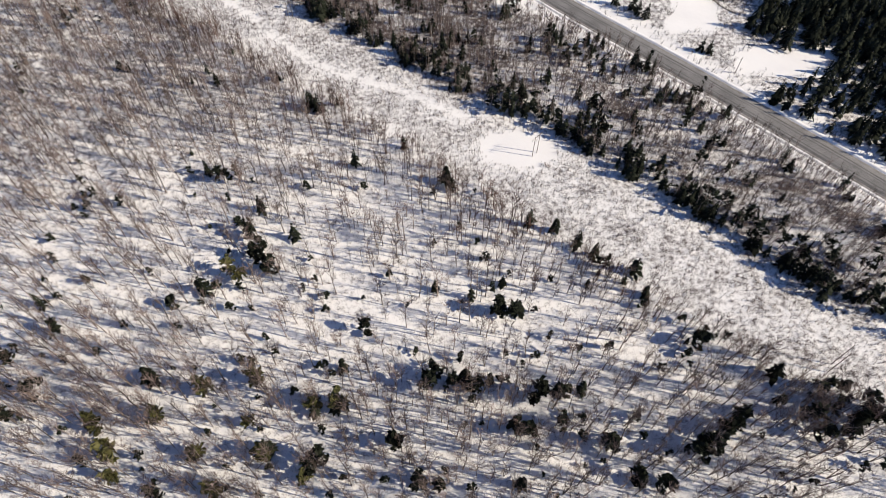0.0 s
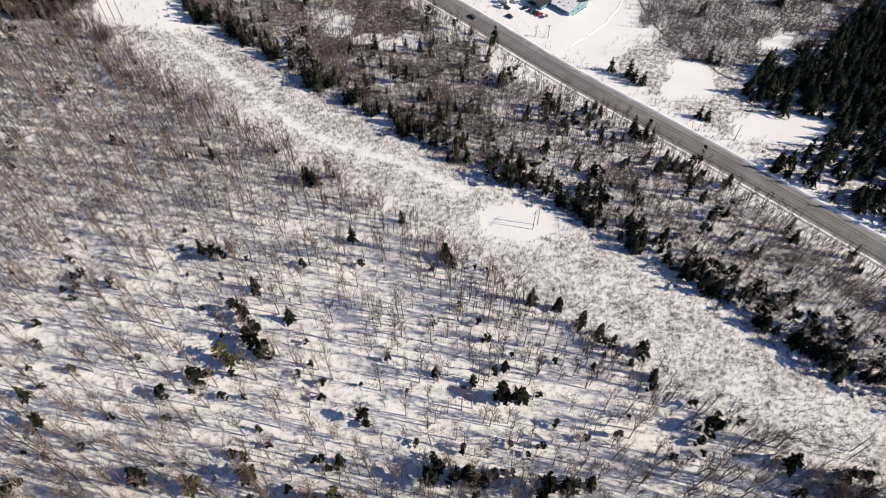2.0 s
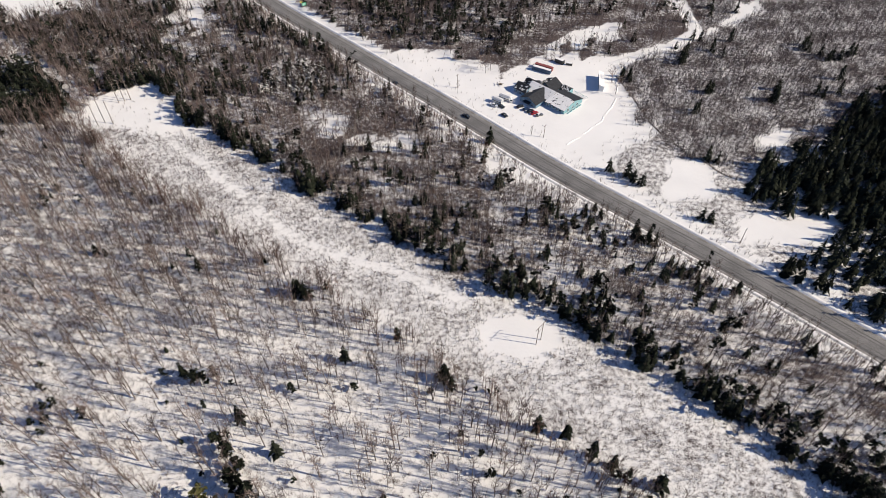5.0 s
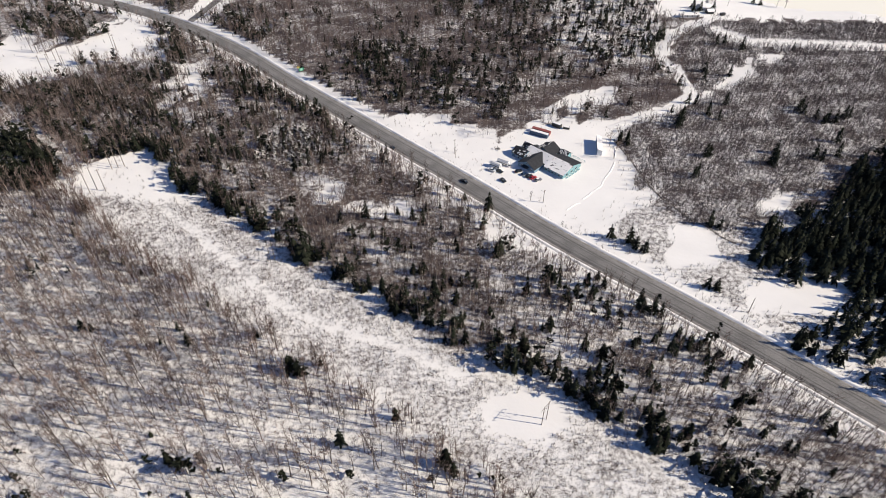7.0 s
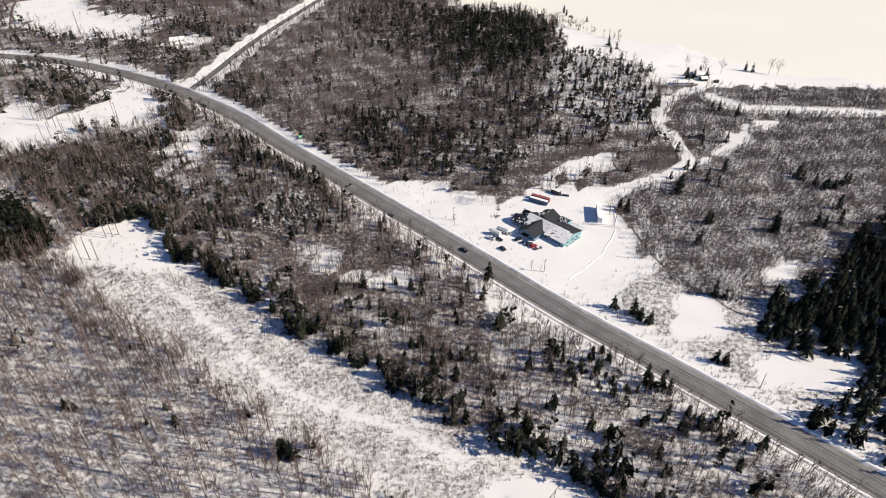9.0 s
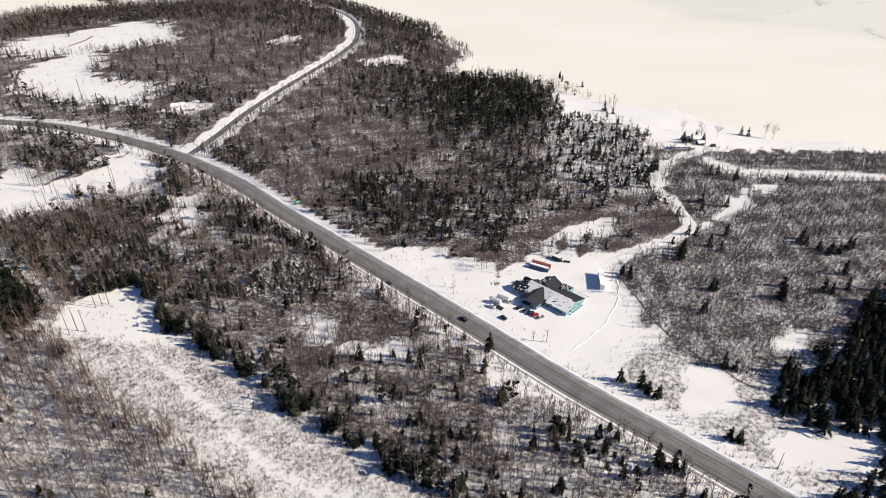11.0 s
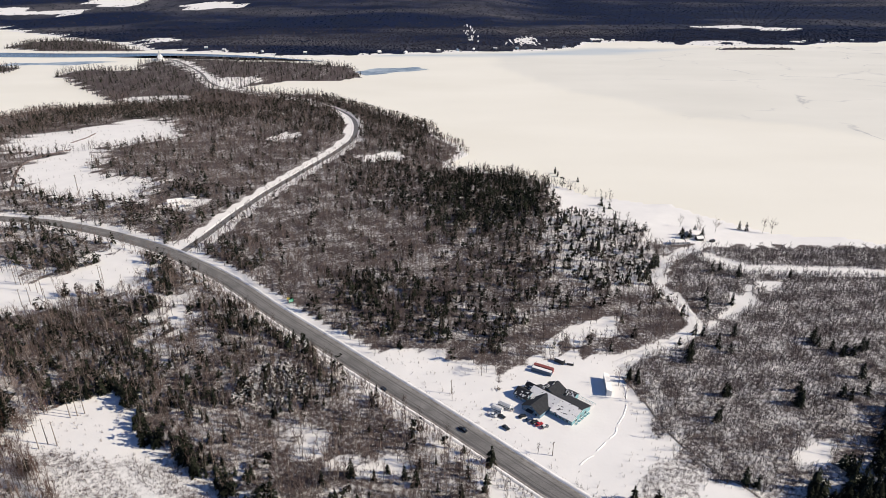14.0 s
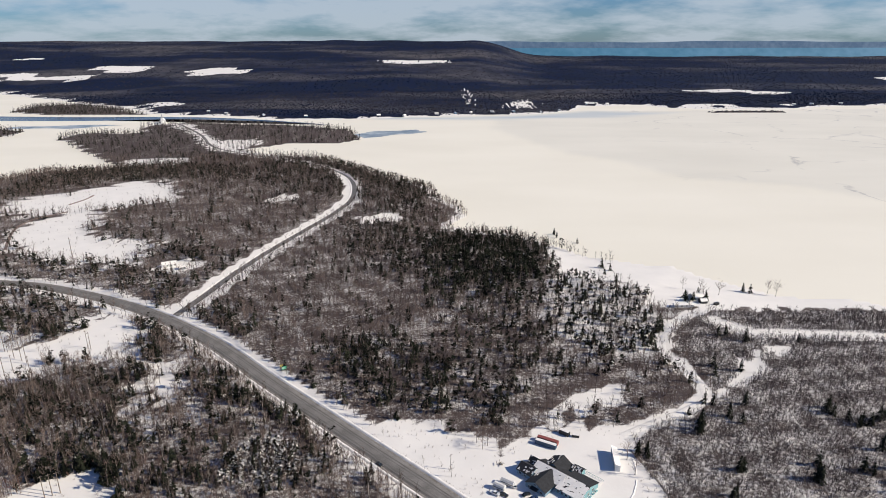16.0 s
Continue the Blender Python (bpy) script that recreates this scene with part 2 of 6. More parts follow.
def ice_material():
    """Cream wind-packed snow on ice; greyer where 'grey' says, blue-grey and wet where 'wet' says, with long cracks in the grey."""
    m = bpy.data.materials.new("lake_ice")
    m.use_nodes = True
    n, l = m.node_tree.nodes, m.node_tree.links
    b = n["Principled BSDF"]
    b.inputs["Roughness"].default_value, b.inputs["Specular IOR Level"].default_value = 0.6, 0.2
    geo = n.new("ShaderNodeNewGeometry")

    def noise_at(scale, detail, stretch):
        pull = n.new("ShaderNodeVectorMath")
        pull.operation = "MULTIPLY"
        pull.inputs[1].default_value = stretch
        t = n.new("ShaderNodeTexNoise")
        t.inputs["Scale"].default_value, t.inputs["Detail"].default_value = scale, detail
        l.new(geo.outputs["Position"], pull.inputs[0])
        l.new(pull.outputs["Vector"], t.inputs["Vector"])
        return t.outputs["Fac"]

    def math_(op, a, c, d=0.0):
        x_ = n.new("ShaderNodeMath")
        x_.operation, x_.use_clamp = op, True
        for k, v in enumerate((a, c, d)):
            if isinstance(v, float):
                x_.inputs[k].default_value = v
            else:
                l.new(v, x_.inputs[k])
        return x_.outputs["Value"]

    def mix(f, a, c):
        x_ = n.new("ShaderNodeMixRGB")
        for v, k in ((f, "Fac"), (a, "Color1"), (c, "Color2")):
            if isinstance(v, tuple):
                x_.inputs[k].default_value = (*v, 1)
            else:
                l.new(v, x_.inputs[k])
        return x_.outputs["Color"]

    def attr(name):
        at = n.new("ShaderNodeAttribute")
        at.attribute_name = name
        return at.outputs["Fac"]
    drift = math_("MULTIPLY_ADD", noise_at(0.006, 7.0, (0.5, 1.0, 1.0)), 2.4, -0.7)
    cream = mix(drift, (0.86, 0.818, 0.705), (0.92, 0.878, 0.765))
    grey = mix(drift, (0.775, 0.745, 0.655), (0.86, 0.825, 0.73))
    colour_ = mix(attr("grey"), cream, grey)
    wet = math_("MULTIPLY", attr("wet"), math_("MULTIPLY_ADD", noise_at(0.004, 6.0, (0.35, 1.6, 1.0)), 3.0, -0.9))
    colour_ = mix(wet, colour_, (0.50, 0.565, 0.61))
    warp = n.new("ShaderNodeTexNoise")
    warp.inputs["Scale"].default_value, warp.inputs["Detail"].default_value = 0.008, 5.0
    l.new(geo.outputs["Position"], warp.inputs["Vector"])
    shift = n.new("ShaderNodeVectorMath")
    shift.operation = "MULTIPLY_ADD"
    shift.inputs[1].default_value = (170, 170, 0)
    l.new(warp.outputs["Color"], shift.inputs[0])
    l.new(geo.outputs["Position"], shift.inputs[2])
    cell = n.new("ShaderNodeTexVoronoi")
    cell.feature = "DISTANCE_TO_EDGE"
    cell.inputs["Scale"].default_value = 0.0045
    l.new(shift.outputs["Vector"], cell.inputs["Vector"])
    line = math_("MULTIPLY_ADD", cell.outputs["Distance"], -45.0, 1.0)
    broken = math_("MULTIPLY_ADD", noise_at(0.01, 4.0, (1.0, 1.0, 1.0)), 5.0, -2.4)
    crack = math_("MULTIPLY", math_("MULTIPLY", line, broken), math_("MULTIPLY", attr("crack"), 0.85))
    colour_ = mix(crack, colour_, (0.42, 0.41, 0.40))
    l.new(colour_, b.inputs["Base Color"])
    return m


ICE = ice_material()


# ---- plan ----
LAKE = -8.0
SHORE = [(2600, -300), (900, 280), (560, 440), (398, 521), (373, 537), (342, 537), (315, 545), (285, 572), (261, 597), (243, 626),
         (214, 630), (193, 641), (164, 650), (140, 684), (115, 716), (81, 746), (46, 751), (8, 776), (34, 826), (25, 878),
         (-8, 936), (-17, 999), (-82, 1074), (-152, 1166), (-260, 1287), (-372, 1315), (-424, 1373)]
SPIT = [(-345, 1459), (-240, 1458), (-194, 1510), (-239, 1690), (-350, 1760), (-488, 1811), (-621, 1825), (-750, 1866),
        (-797, 1802), (-837, 1765), (-778, 1620), (-889, 1653), (-960, 1622), (-932, 1525), (-817, 1391), (-673, 1233),
        (-598, 1169), (-657, 1142), (-730, 1143), (-761, 1064), (-1100, 980), (-2500, 1100)]
MAIN_LAND = SHORE + SPIT + [(-4900, 1200), (-4900, -3000), (4900, -3000), (4900, -800)]
ISLE_A = [(-1260, 1699), (-1185, 1709), (-1102, 1676), (-1069, 1566), (-1200, 1540)]
ISLE_B = [(-1434, 2115), (-1489, 2340), (-1337, 2402), (-1139, 2256), (-938, 2040), (-1227, 2031)]
ISLE_C = [(859, 2088), (1116, 2085), (1150, 2150), (900, 2150)]
FAR_LAND = [(-4900, 3000), (-1992, 2908), (-1466, 2517), (-1357, 2420), (-1130, 2290), (-952, 2079), (-812, 2026), (-641, 1993),
            (-482, 1918), (-312, 1916), (-145, 1958), (-7, 2001), (137, 2031), (300, 2045), (450, 2162), (497, 2294),
            (717, 2353), (792, 2233), (900, 2200), (1189, 2209), (1411, 2303), (1601, 2321), (4900, 2700), (4900, 6000), (-4900, 6000)]
HIGHWAY = [(-900, 640), (-560, 580), (-436, 560), (-375, 548), (-306, 520), (-241, 483), (-174, 431), (-121, 378), (-89.5, 347.5), (1.6, 259.4),
           (58.2, 203.0), (111, 155.8), (177, 94.6), (328, -52), (518, -237)]
SIDE_ROAD = [(-225, 478), (-216, 520), (-206, 580), (-190, 650), (-168, 728), (-144, 812), (-132, 890), (-142, 985), (-168, 1062),
             (-200, 1120), (-270, 1200), (-400, 1300), (-504, 1384), (-578, 1527), (-635, 1625), (-687, 1702), (-796, 1877)]
DRIVE = [(104, 313), (114, 319), (132, 329), (155, 342), (168, 354), (172, 374), (169, 398), (163, 416), (170, 439), (186, 467), (207, 482), (222, 494)]
TRACK = [(222, 470), (244, 448), (281, 447), (315, 444), (353, 440), (420, 425)]
CORRIDOR = [(-189, 285), (-201, 278), (-209, 264), (-224, 245), (-182, 210), (-144, 176), (-110, 160), (-86, 137), (-64, 127), (-42, 111),
            (-21, 99), (-1, 84), (18, 69), (31, 59), (47, 47), (72, 30), (94, 15), (127, -8), (157, -17), (330, -130),
            (345, -105), (168, 16), (138, 34), (119, 49), (100, 66), (85, 80), (66, 92), (53, 104), (36, 113), (16, 123), (-2, 136),
            (-25, 151), (-50, 170), (-74, 185), (-98, 205), (-128, 225), (-157, 246), (-181, 279)]
LOT = [(-45, 328), (-10, 327), (22, 309), (31, 299), (50, 315), (77, 324), (110, 319), (107, 285), (111, 254), (109, 236), (94, 223),
       (81, 206), (74, 208), (59, 217), (42, 235), (19, 259), (-9, 285)]
OPEN = [[(124, 216), (130, 212), (141, 201), (142, 192), (125, 180), (112, 185), (116, 202)], [(143, 168), (191, 170), (178, 150), (145, 156)], [(174, 235), (195, 241), (187, 227), (171, 227)],
        [(-603, 833), (-609, 890), (-558, 928), (-536, 968), (-504, 1012), (-453, 997), (-378, 884), (-409, 872), (-445, 838), (-471, 823), (-509, 813), (-531, 795), (-552, 794)],
        [(-519, 764), (-496, 799), (-455, 819), (-433, 755), (-434, 724), (-378, 691), (-322, 681), (-325, 654), (-327, 627), (-324, 601), (-360, 613), (-410, 620), (-473, 661), (-503, 691), (-518, 737)],
        [(-287, 614), (-256, 623), (-245, 601), (-260, 584), (-292, 594)],
        [(-362, 436), (-337, 440), (-302, 428), (-298, 464), (-288, 490), (-238, 466), (-226, 420), (-195, 396), (-177, 368), (-176, 349), (-184, 334),
         (-196, 356), (-209, 391), (-243, 413), (-268, 400), (-287, 374), (-317, 364), (-420, 356), (-430, 436)],
        [(-78, 250), (-65, 248), (-59, 232), (-43, 228), (-18, 226), (-21, 219), (-46, 223), (-72, 237)],
        [(12, 219), (33, 219), (50, 206), (75, 186), (73, 173), (48, 189), (26, 201)],
        [(183, 506), (193, 560), (180, 640), (243, 626), (285, 572), (358, 530), (400, 532), (400, 513), (330, 512), (237, 496)],
        [(119, 682), (144, 673), (168, 641), (208, 611), (237, 609), (209, 532), (186, 522), (182, 563), (140, 567), (114, 594)],
        [(8, 776), (48, 782), (36, 746), (11, 755)], [(-109, 787), (-63, 812), (-50, 783), (-99, 763)], [(-257, 890), (-213, 914), (-208, 890), (-248, 871)],
        [(-529, 1464), (-417, 1487), (-430, 1394), (-478, 1331)], [(-623, 1233), (-509, 1242), (-478, 1176), (-591, 1167)],
        [(171, 350), (208, 391), (228, 410), (241, 414), (229, 400), (193, 363)], [(239, 424), (264, 425), (246, 410)],
        [(64, 335), (86, 354), (116, 370), (117, 350), (83, 340), (66, 325)]]
TRAIL = [(-186, 275), (-171, 243), (-163, 229), (-133, 204), (-121, 192), (-108, 183), (-90, 164), (-70, 148), (-47, 137), (-24, 130), (10, 112)]
DITCH = [(105, 299), (111, 277), (115, 255), (120, 240), (127, 227), (132, 219), (139, 213), (144, 205), (150, 200)]
BERM = [(66, 227), (75, 235), (84, 244), (89, 249), (93, 258)]
RED_BANKS = [[(-480, 654), (-520, 732), (-525, 778), (-503, 817)], [(-523, 853), (-517, 885), (-517, 909)]]
STAND = [(520, 330), (275, 284), (251, 268), (221, 240), (199, 223), (184, 213), (171, 207), (157, 196), (145, 186), (146, 179), (166, 175), (190, 167),
         (206, 176), (184, 155), (156, 136), (162, 122), (176, 112), (300, 10), (520, -120)]
SCRUB = [(107, 312), (170, 345), (180, 372), (172, 415), (200, 470), (240, 490), (400, 505), (560, 420), (560, 330), (273, 293), (237, 268),
         (204, 241), (178, 217), (146, 206), (126, 217), (111, 250)]
FAR_FIELDS = [[(-2238, 3297), (-2071, 3306), (-1788, 3258), (-1762, 3153), (-2051, 3174), (-2178, 3201)],
              [(-1824, 3358), (-1772, 3521), (-1583, 3505), (-1519, 3370), (-1673, 3314)],
              [(-1316, 3356), (-1206, 3461), (-1010, 3403), (-982, 3255), (-1200, 3194)], [(-346, 3706), (37, 3730), (36, 3610), (-323, 3600)],
              [(1034, 2881), (1258, 2791), (1443, 2722), (1386, 2634), (1123, 2756)], [(2187, 3310), (2400, 3310), (2142, 3142)],
              [(-1070, 2373), (-987, 2426), (-915, 2269), (-989, 2233)], [(-2393, 3743), (-2283, 3804), (-2200, 3715)], [(-1971, 3865), (-1833, 3893), (-1750, 3777)],
              [(238, 2330), (343, 2503), (314, 2215), (231, 2161)], [(818, 2288), (1055, 2326), (1038, 2241), (813, 2217)],
              [(1136, 2324), (1233, 2304), (1187, 2222)], [(509, 2351), (596, 2393), (563, 2304)], [(90, 2824), (106, 2723), (98, 2312), (84, 2312)]]
DARK_PATCHES = [([(7, 481), (116, 559), (193, 529), (162, 420), (112, 403), (41, 346), (6, 358)], 0.24),
                ([(-327, 1112), (-296, 1349), (-123, 1315), (79, 1134), (99, 1018), (41, 956), (-67, 870), (-152, 897), (-289, 975)], 0.36),
                ([(-661, 918), (-670, 1166), (-517, 1181), (-337, 1114), (-313, 1010), (-456, 1030), (-552, 983), (-611, 929), (-640, 867)], 0.5),
                ([(-497, 672), (-376, 623), (-279, 604), (-223, 559), (-234, 507), (-350, 575), (-456, 609)], 0.25),
                ([(-334, 661), (-291, 663), (-203, 642), (-199, 608), (-218, 560), (-244, 573), (-222, 622), (-269, 622), (-322, 634)], 0.4),
                ([(-129, 750), (-46, 763), (-34, 558), (-81, 588)], 0.3),
                ([(-98, 439), (-37, 448), (6, 404), (28, 357), (5, 334), (-30, 347), (-60, 358), (-91, 404)], 0.5),
                ([(-423, 561), (-302, 505), (-266, 461), (-293, 430), (-350, 451)], 0.35),
                ([(-221, 371), (-218, 388), (-201, 372), (-189, 347), (-197, 333), (-212, 349)], 0.9),
                ([(-232, 436), (-217, 444), (-205, 405), (-219, 408)], 0.7),
                ([(-197, 316), (-169, 321), (-115, 330), (-62, 323), (-59, 304), (-88, 292), (-117, 266), (-173, 263)], 0.36),
                ([(-172, 366), (-173, 390), (-151, 389), (-95, 350), (-62, 323), (-97, 326), (-129, 344), (-161, 351)], 0.4),
                ([(-283, 291), (-265, 300), (-237, 276), (-214, 279), (-200, 292), (-190, 288), (-206, 262), (-222, 246), (-239, 243), (-275, 236)], 1.0),
                ([(-287, 358), (-229, 387), (-203, 334), (-221, 305), (-252, 305)], 0.12),
                ([(96, 480), (98, 436), (135, 426), (160, 428), (167, 472), (140, 470), (118, 560), (104, 536)], 0.5),
                ([(-57, 350), (-11, 336), (16, 350), (29, 320), (45, 340), (-11, 367), (-68, 375)], 0.45),
                ([(112, 607), (187, 522), (175, 453), (138, 410), (84, 419), (84, 525)], 0.22),
                ([(-420, 330), (-303, 349), (-253, 364), (-222, 382), (-198, 365), (-189, 334), (-191, 262), (-225, 254), (-420, 240)], 0.16),
                ([(-179, 275), (-179, 308), (-141, 321), (-84, 330), (-58, 297), (-72, 264), (-119, 284), (-143, 258), (-145, 239)], 0.22),
                ([(-330, 1020), (-190, 1100), (-60, 960), (0, 800), (-60, 780), (-120, 900), (-280, 980)], 0.30),
                ([(40, 165), (75, 140), (110, 110), (125, 120), (95, 155), (60, 178)], 0.35),
                ([(-205, 478), (-180, 462), (-150, 440), (-140, 452), (-170, 480), (-196, 500)], 0.7)]
GLADE = [(104, 564), (127, 588), (190, 572), (183, 491), (155, 411), (120, 402), (92, 429), (83, 480)]
WEST_FIRS = [(-300, 262), (-300, 300), (-268, 296), (-240, 270), (-222, 250), (-224, 240), (-250, 236), (-275, 240)]
DARK_WOOD = [(-29, 702), (52, 725), (114, 691), (97, 557), (59, 529), (8, 504), (-14, 588)]


def inside(poly, x, y):
    """Which of the points lie within the outline."""
    hit = np.zeros(x.shape, bool)
    for (ax, ay), (bx, by) in zip(poly, poly[1:] + poly[:1]):
        if ay != by:
            hit ^= ((ay > y) != (by > y)) & (x < (bx - ax) * (y - ay) / (by - ay) + ax)
    return hit


def within(poly, x, y, amp=7.0, seed=61):
    """As inside(), with a ragged border."""
    return inside(poly, x + amp * waves(x, y, 26, seed) * 2, y + amp * waves(x, y, 26, seed + 1) * 2)


def ragged(poly):
    """How far a clearing's border wanders, by its size."""
    w = max(p[0] for p in poly) - min(p[0] for p in poly)
    h = max(p[1] for p in poly) - min(p[1] for p in poly)
    return min(16.0 if poly[0][0] < -200 else 6.0, 0.12 * min(w, h))


def away(line, x, y, closed=False):
    """Distance of the points from a line."""
    best = np.full(x.shape, 1e9)
    pairs = zip(line, line[1:] + line[:1]) if closed else zip(line, line[1:])
    for (ax, ay), (bx, by) in pairs:
        dx, dy = bx - ax, by - ay
        s = np.clip(((x - ax) * dx + (y - ay) * dy) / (dx * dx + dy * dy), 0, 1)
        best = np.minimum(best, np.hypot(x - ax - s * dx, y - ay - s * dy))
    return best


def smooth(a, b, v):
    s = np.clip((v - a) / (b - a), 0, 1)
    return s * s * (3 - 2 * s)


def waves(x, y, size, seed):
    """Gentle uneven ground from a few crossing swells."""
    r = np.random.RandomState(seed)
    z = np.zeros(np.shape(x))
    for k in range(7):
        a, w = r.uniform(0, 6.28), r.uniform(0.6, 1.9) / size * 6.28
        z = z + np.sin((x * np.cos(a) + y * np.sin(a)) * w + r.uniform(0, 6.28)) / 7
    return z


def far_rise(x, y):
    """Height of the land beyond the lake: a long slope, higher towards the west."""
    turn = np.degrees(np.arctan2(x, np.maximum(y, 1)))
    top = 198 - 102 * smooth(2.5, 9, turn) + 9 * waves(x, y * 0, 1500, 5) + 5 * waves(x, y * 0, 420, 6) + 16 * waves(x * 0.6, y, 900, 15) * smooth(2500, 3200, y) * (1 - smooth(4300, 4900, y))
    return top * smooth(2150, 5300, y + 0.0) * 1.12


def land(x, y):
    """Height of the ground sheet."""
    x, y = np.asarray(x, float), np.asarray(y, float)
    z = np.full(x.shape, LAKE - 2.0)
    d = away(MAIN_LAND, x, y, True)
    m = inside(MAIN_LAND, x, y)
    high = 8.0 - 3.0 * smooth(1000, 1300, y)
    up = LAKE + 0.3 + high * smooth(0, 110, d) + 0.5 * waves(x, y, 60, 2) * smooth(10, 60, d)
    z = np.where(m, up, z)
    for isle in (ISLE_A, ISLE_B, ISLE_C):
        z = np.where(inside(isle, x, y), LAKE + 3 * smooth(0, 60, away(isle, x, y, True)) + 0.2, z)
    f = inside(FAR_LAND, x, y)
    fd = away(FAR_LAND[:-2], x, y)
    z = np.where(f, LAKE + 0.3 + 6 * smooth(0, 80, fd) + far_rise(x, y) * smooth(0, 500, fd) + 6 * waves(x, y, 500, 9) * smooth(100, 500, fd), z)
    # the roads, the yard and the snow banks beside them
    flat = np.minimum(away(HIGHWAY, x, y) - 8, away(SIDE_ROAD[:9], x, y) - 5)
    z = np.where(m & (y < 950), z * smooth(0, 10, flat), z)
    return z


# ---- building helpers ----
def mesh_from(name, verts, faces, mats, slots=None, tint=None, shade=False):
    me = bpy.data.meshes.new(name)
    verts, faces = np.asarray(verts, np.float32), np.asarray(faces, np.int32)
    k = faces.shape[1]
    me.vertices.add(len(verts))
    me.vertices.foreach_set("co", verts.ravel())
    me.loops.add(faces.size)
    me.loops.foreach_set("vertex_index", faces.ravel())
    me.polygons.add(len(faces))
    me.polygons.foreach_set("loop_start", np.arange(0, faces.size, k, dtype=np.int32))
    me.polygons.foreach_set("loop_total", np.full(len(faces), k, np.int32))
    for m in mats:
        me.materials.append(m)
    if slots is not None:
        me.polygons.foreach_set("material_index", np.asarray(slots, np.int32))
    if tint is not None:
        a = me.attributes.new("tint", "FLOAT", "POINT")
        a.data.foreach_set("value", np.asarray(tint, np.float32))
    me.update(calc_edges=True)
    if shade:
        me.polygons.foreach_set("use_smooth", np.ones(len(faces), bool))
    return me


def grid_mesh(name, xs, ys, zf, mats, shade=True):
    gx, gy = np.meshgrid(xs, ys)
    gz = zf(gx, gy)
    v = np.stack([gx.ravel(), gy.ravel(), gz.ravel()], 1)
    nx, ny = len(xs), len(ys)
    i = (np.arange(ny - 1)[:, None] * nx + np.arange(nx - 1)[None, :]).ravel()
    return mesh_from(name, v, np.stack([i, i + 1, i + nx + 1, i + nx], 1), mats, shade=shade)


def steps(lo, hi, fine_lo, fine_hi, fine, grow=1.12):
    mid = list(np.arange(fine_lo, fine_hi + fine, fine))
    a, s = [], fine
    while (mid[0] if not a else a[-1]) > lo:
        s *= grow
        a.append(max(lo, (mid[0] if not a else a[-1]) - s))
    b, s = [], fine
    while (mid[-1] if not b else b[-1]) < hi:
        s *= grow
        b.append(min(hi, (mid[-1] if not b else b[-1]) + s))
    return np.array(a[::-1] + mid + b)


def ribbon(name, line, half, lift, mats, step=6.0, wobble=0.0, thick=0.25, seed=3):
    """A road bed: a strip along a line with a crown, edges that go down into the ground, and an uneven edge."""
    pts = smooth_line(line, step)
    r = np.random.RandomState(seed)
    d = np.gradient(pts, axis=0)
    d /= np.linalg.norm(d, axis=1)[:, None]
    nrm = np.stack([-d[:, 1], d[:, 0]], 1)
    offs = np.array([-half - 0.6, -half, -half * 0.5, 0, half * 0.5, half, half + 0.6])
    drop = np.array([-thick - 0.5, -0.06, 0, 0.05, 0, -0.06, -thick - 0.5])
    v = []
    for p, q in zip(pts, nrm):
        w = r.uniform(-wobble, wobble, 7)
        x, y = p[0] + q[0] * (offs + w), p[1] + q[1] * (offs + w)
        v.append(np.stack([x, y, np.full(7, height(*p)) + lift + drop], 1))
    v = np.concatenate(v)
    i = (np.arange(len(pts) - 1)[:, None] * 7 + np.arange(6)[None, :]).ravel()
    return mesh_from(name, v, np.stack([i, i + 7, i + 8, i + 1], 1), mats, shade=True)


def smooth_line(line, step):
    """A curve through the points, cut at even steps."""
    p = np.array([line[0], *line, line[-1]], float)
    out = []
    for k in range(1, len(p) - 2):
        n = max(2, int(np.linalg.norm(p[k + 1] - p[k]) / step))
        t = np.linspace(0, 1, n, endpoint=False)[:, None]
        out.append(0.5 * (2 * p[k] + (p[k + 1] - p[k - 1]) * t + (2 * p[k - 1] - 5 * p[k] + 4 * p[k + 1] - p[k + 2]) * t ** 2
                          + (3 * p[k] - p[k - 1] - 3 * p[k + 1] + p[k + 2]) * t ** 3))
    return np.concatenate(out + [p[-2:-1]])


# ---- the ground, the lake, the roads ----
ground_mesh = grid_mesh("ground", steps(-4900, 4900, -400, 400, 6.0, 1.07), steps(-1200, 4930, -90, 640, 6.0, 1.022), land, [GROUND])
ground = new("ground", ground_mesh)
GX, GY = steps(-4900, 4900, -400, 400, 6.0, 1.07), steps(-1200, 4930, -90, 640, 6.0, 1.022)
GZ = np.zeros(len(ground_mesh.vertices) * 3, np.float32)
ground_mesh.vertices.foreach_get("co", GZ)
GZ = GZ[2::3].reshape(len(GY), len(GX)).astype(float)


def lie(x, y):
    """Height of the finished ground sheet under the points."""
    x, y = np.asarray(x, float), np.asarray(y, float)
    i = np.clip(np.searchsorted(GX, x) - 1, 0, len(GX) - 2)
    j = np.clip(np.searchsorted(GY, y) - 1, 0, len(GY) - 2)
    u, v = (x - GX[i]) / (GX[i + 1] - GX[i]), (y - GY[j]) / (GY[j + 1] - GY[j])
    return (GZ[j, i] * (1 - u) + GZ[j, i + 1] * u) * (1 - v) + (GZ[j + 1, i] * (1 - u) + GZ[j + 1, i + 1] * u) * v


def height(x, y):
    return float(lie(x, y))


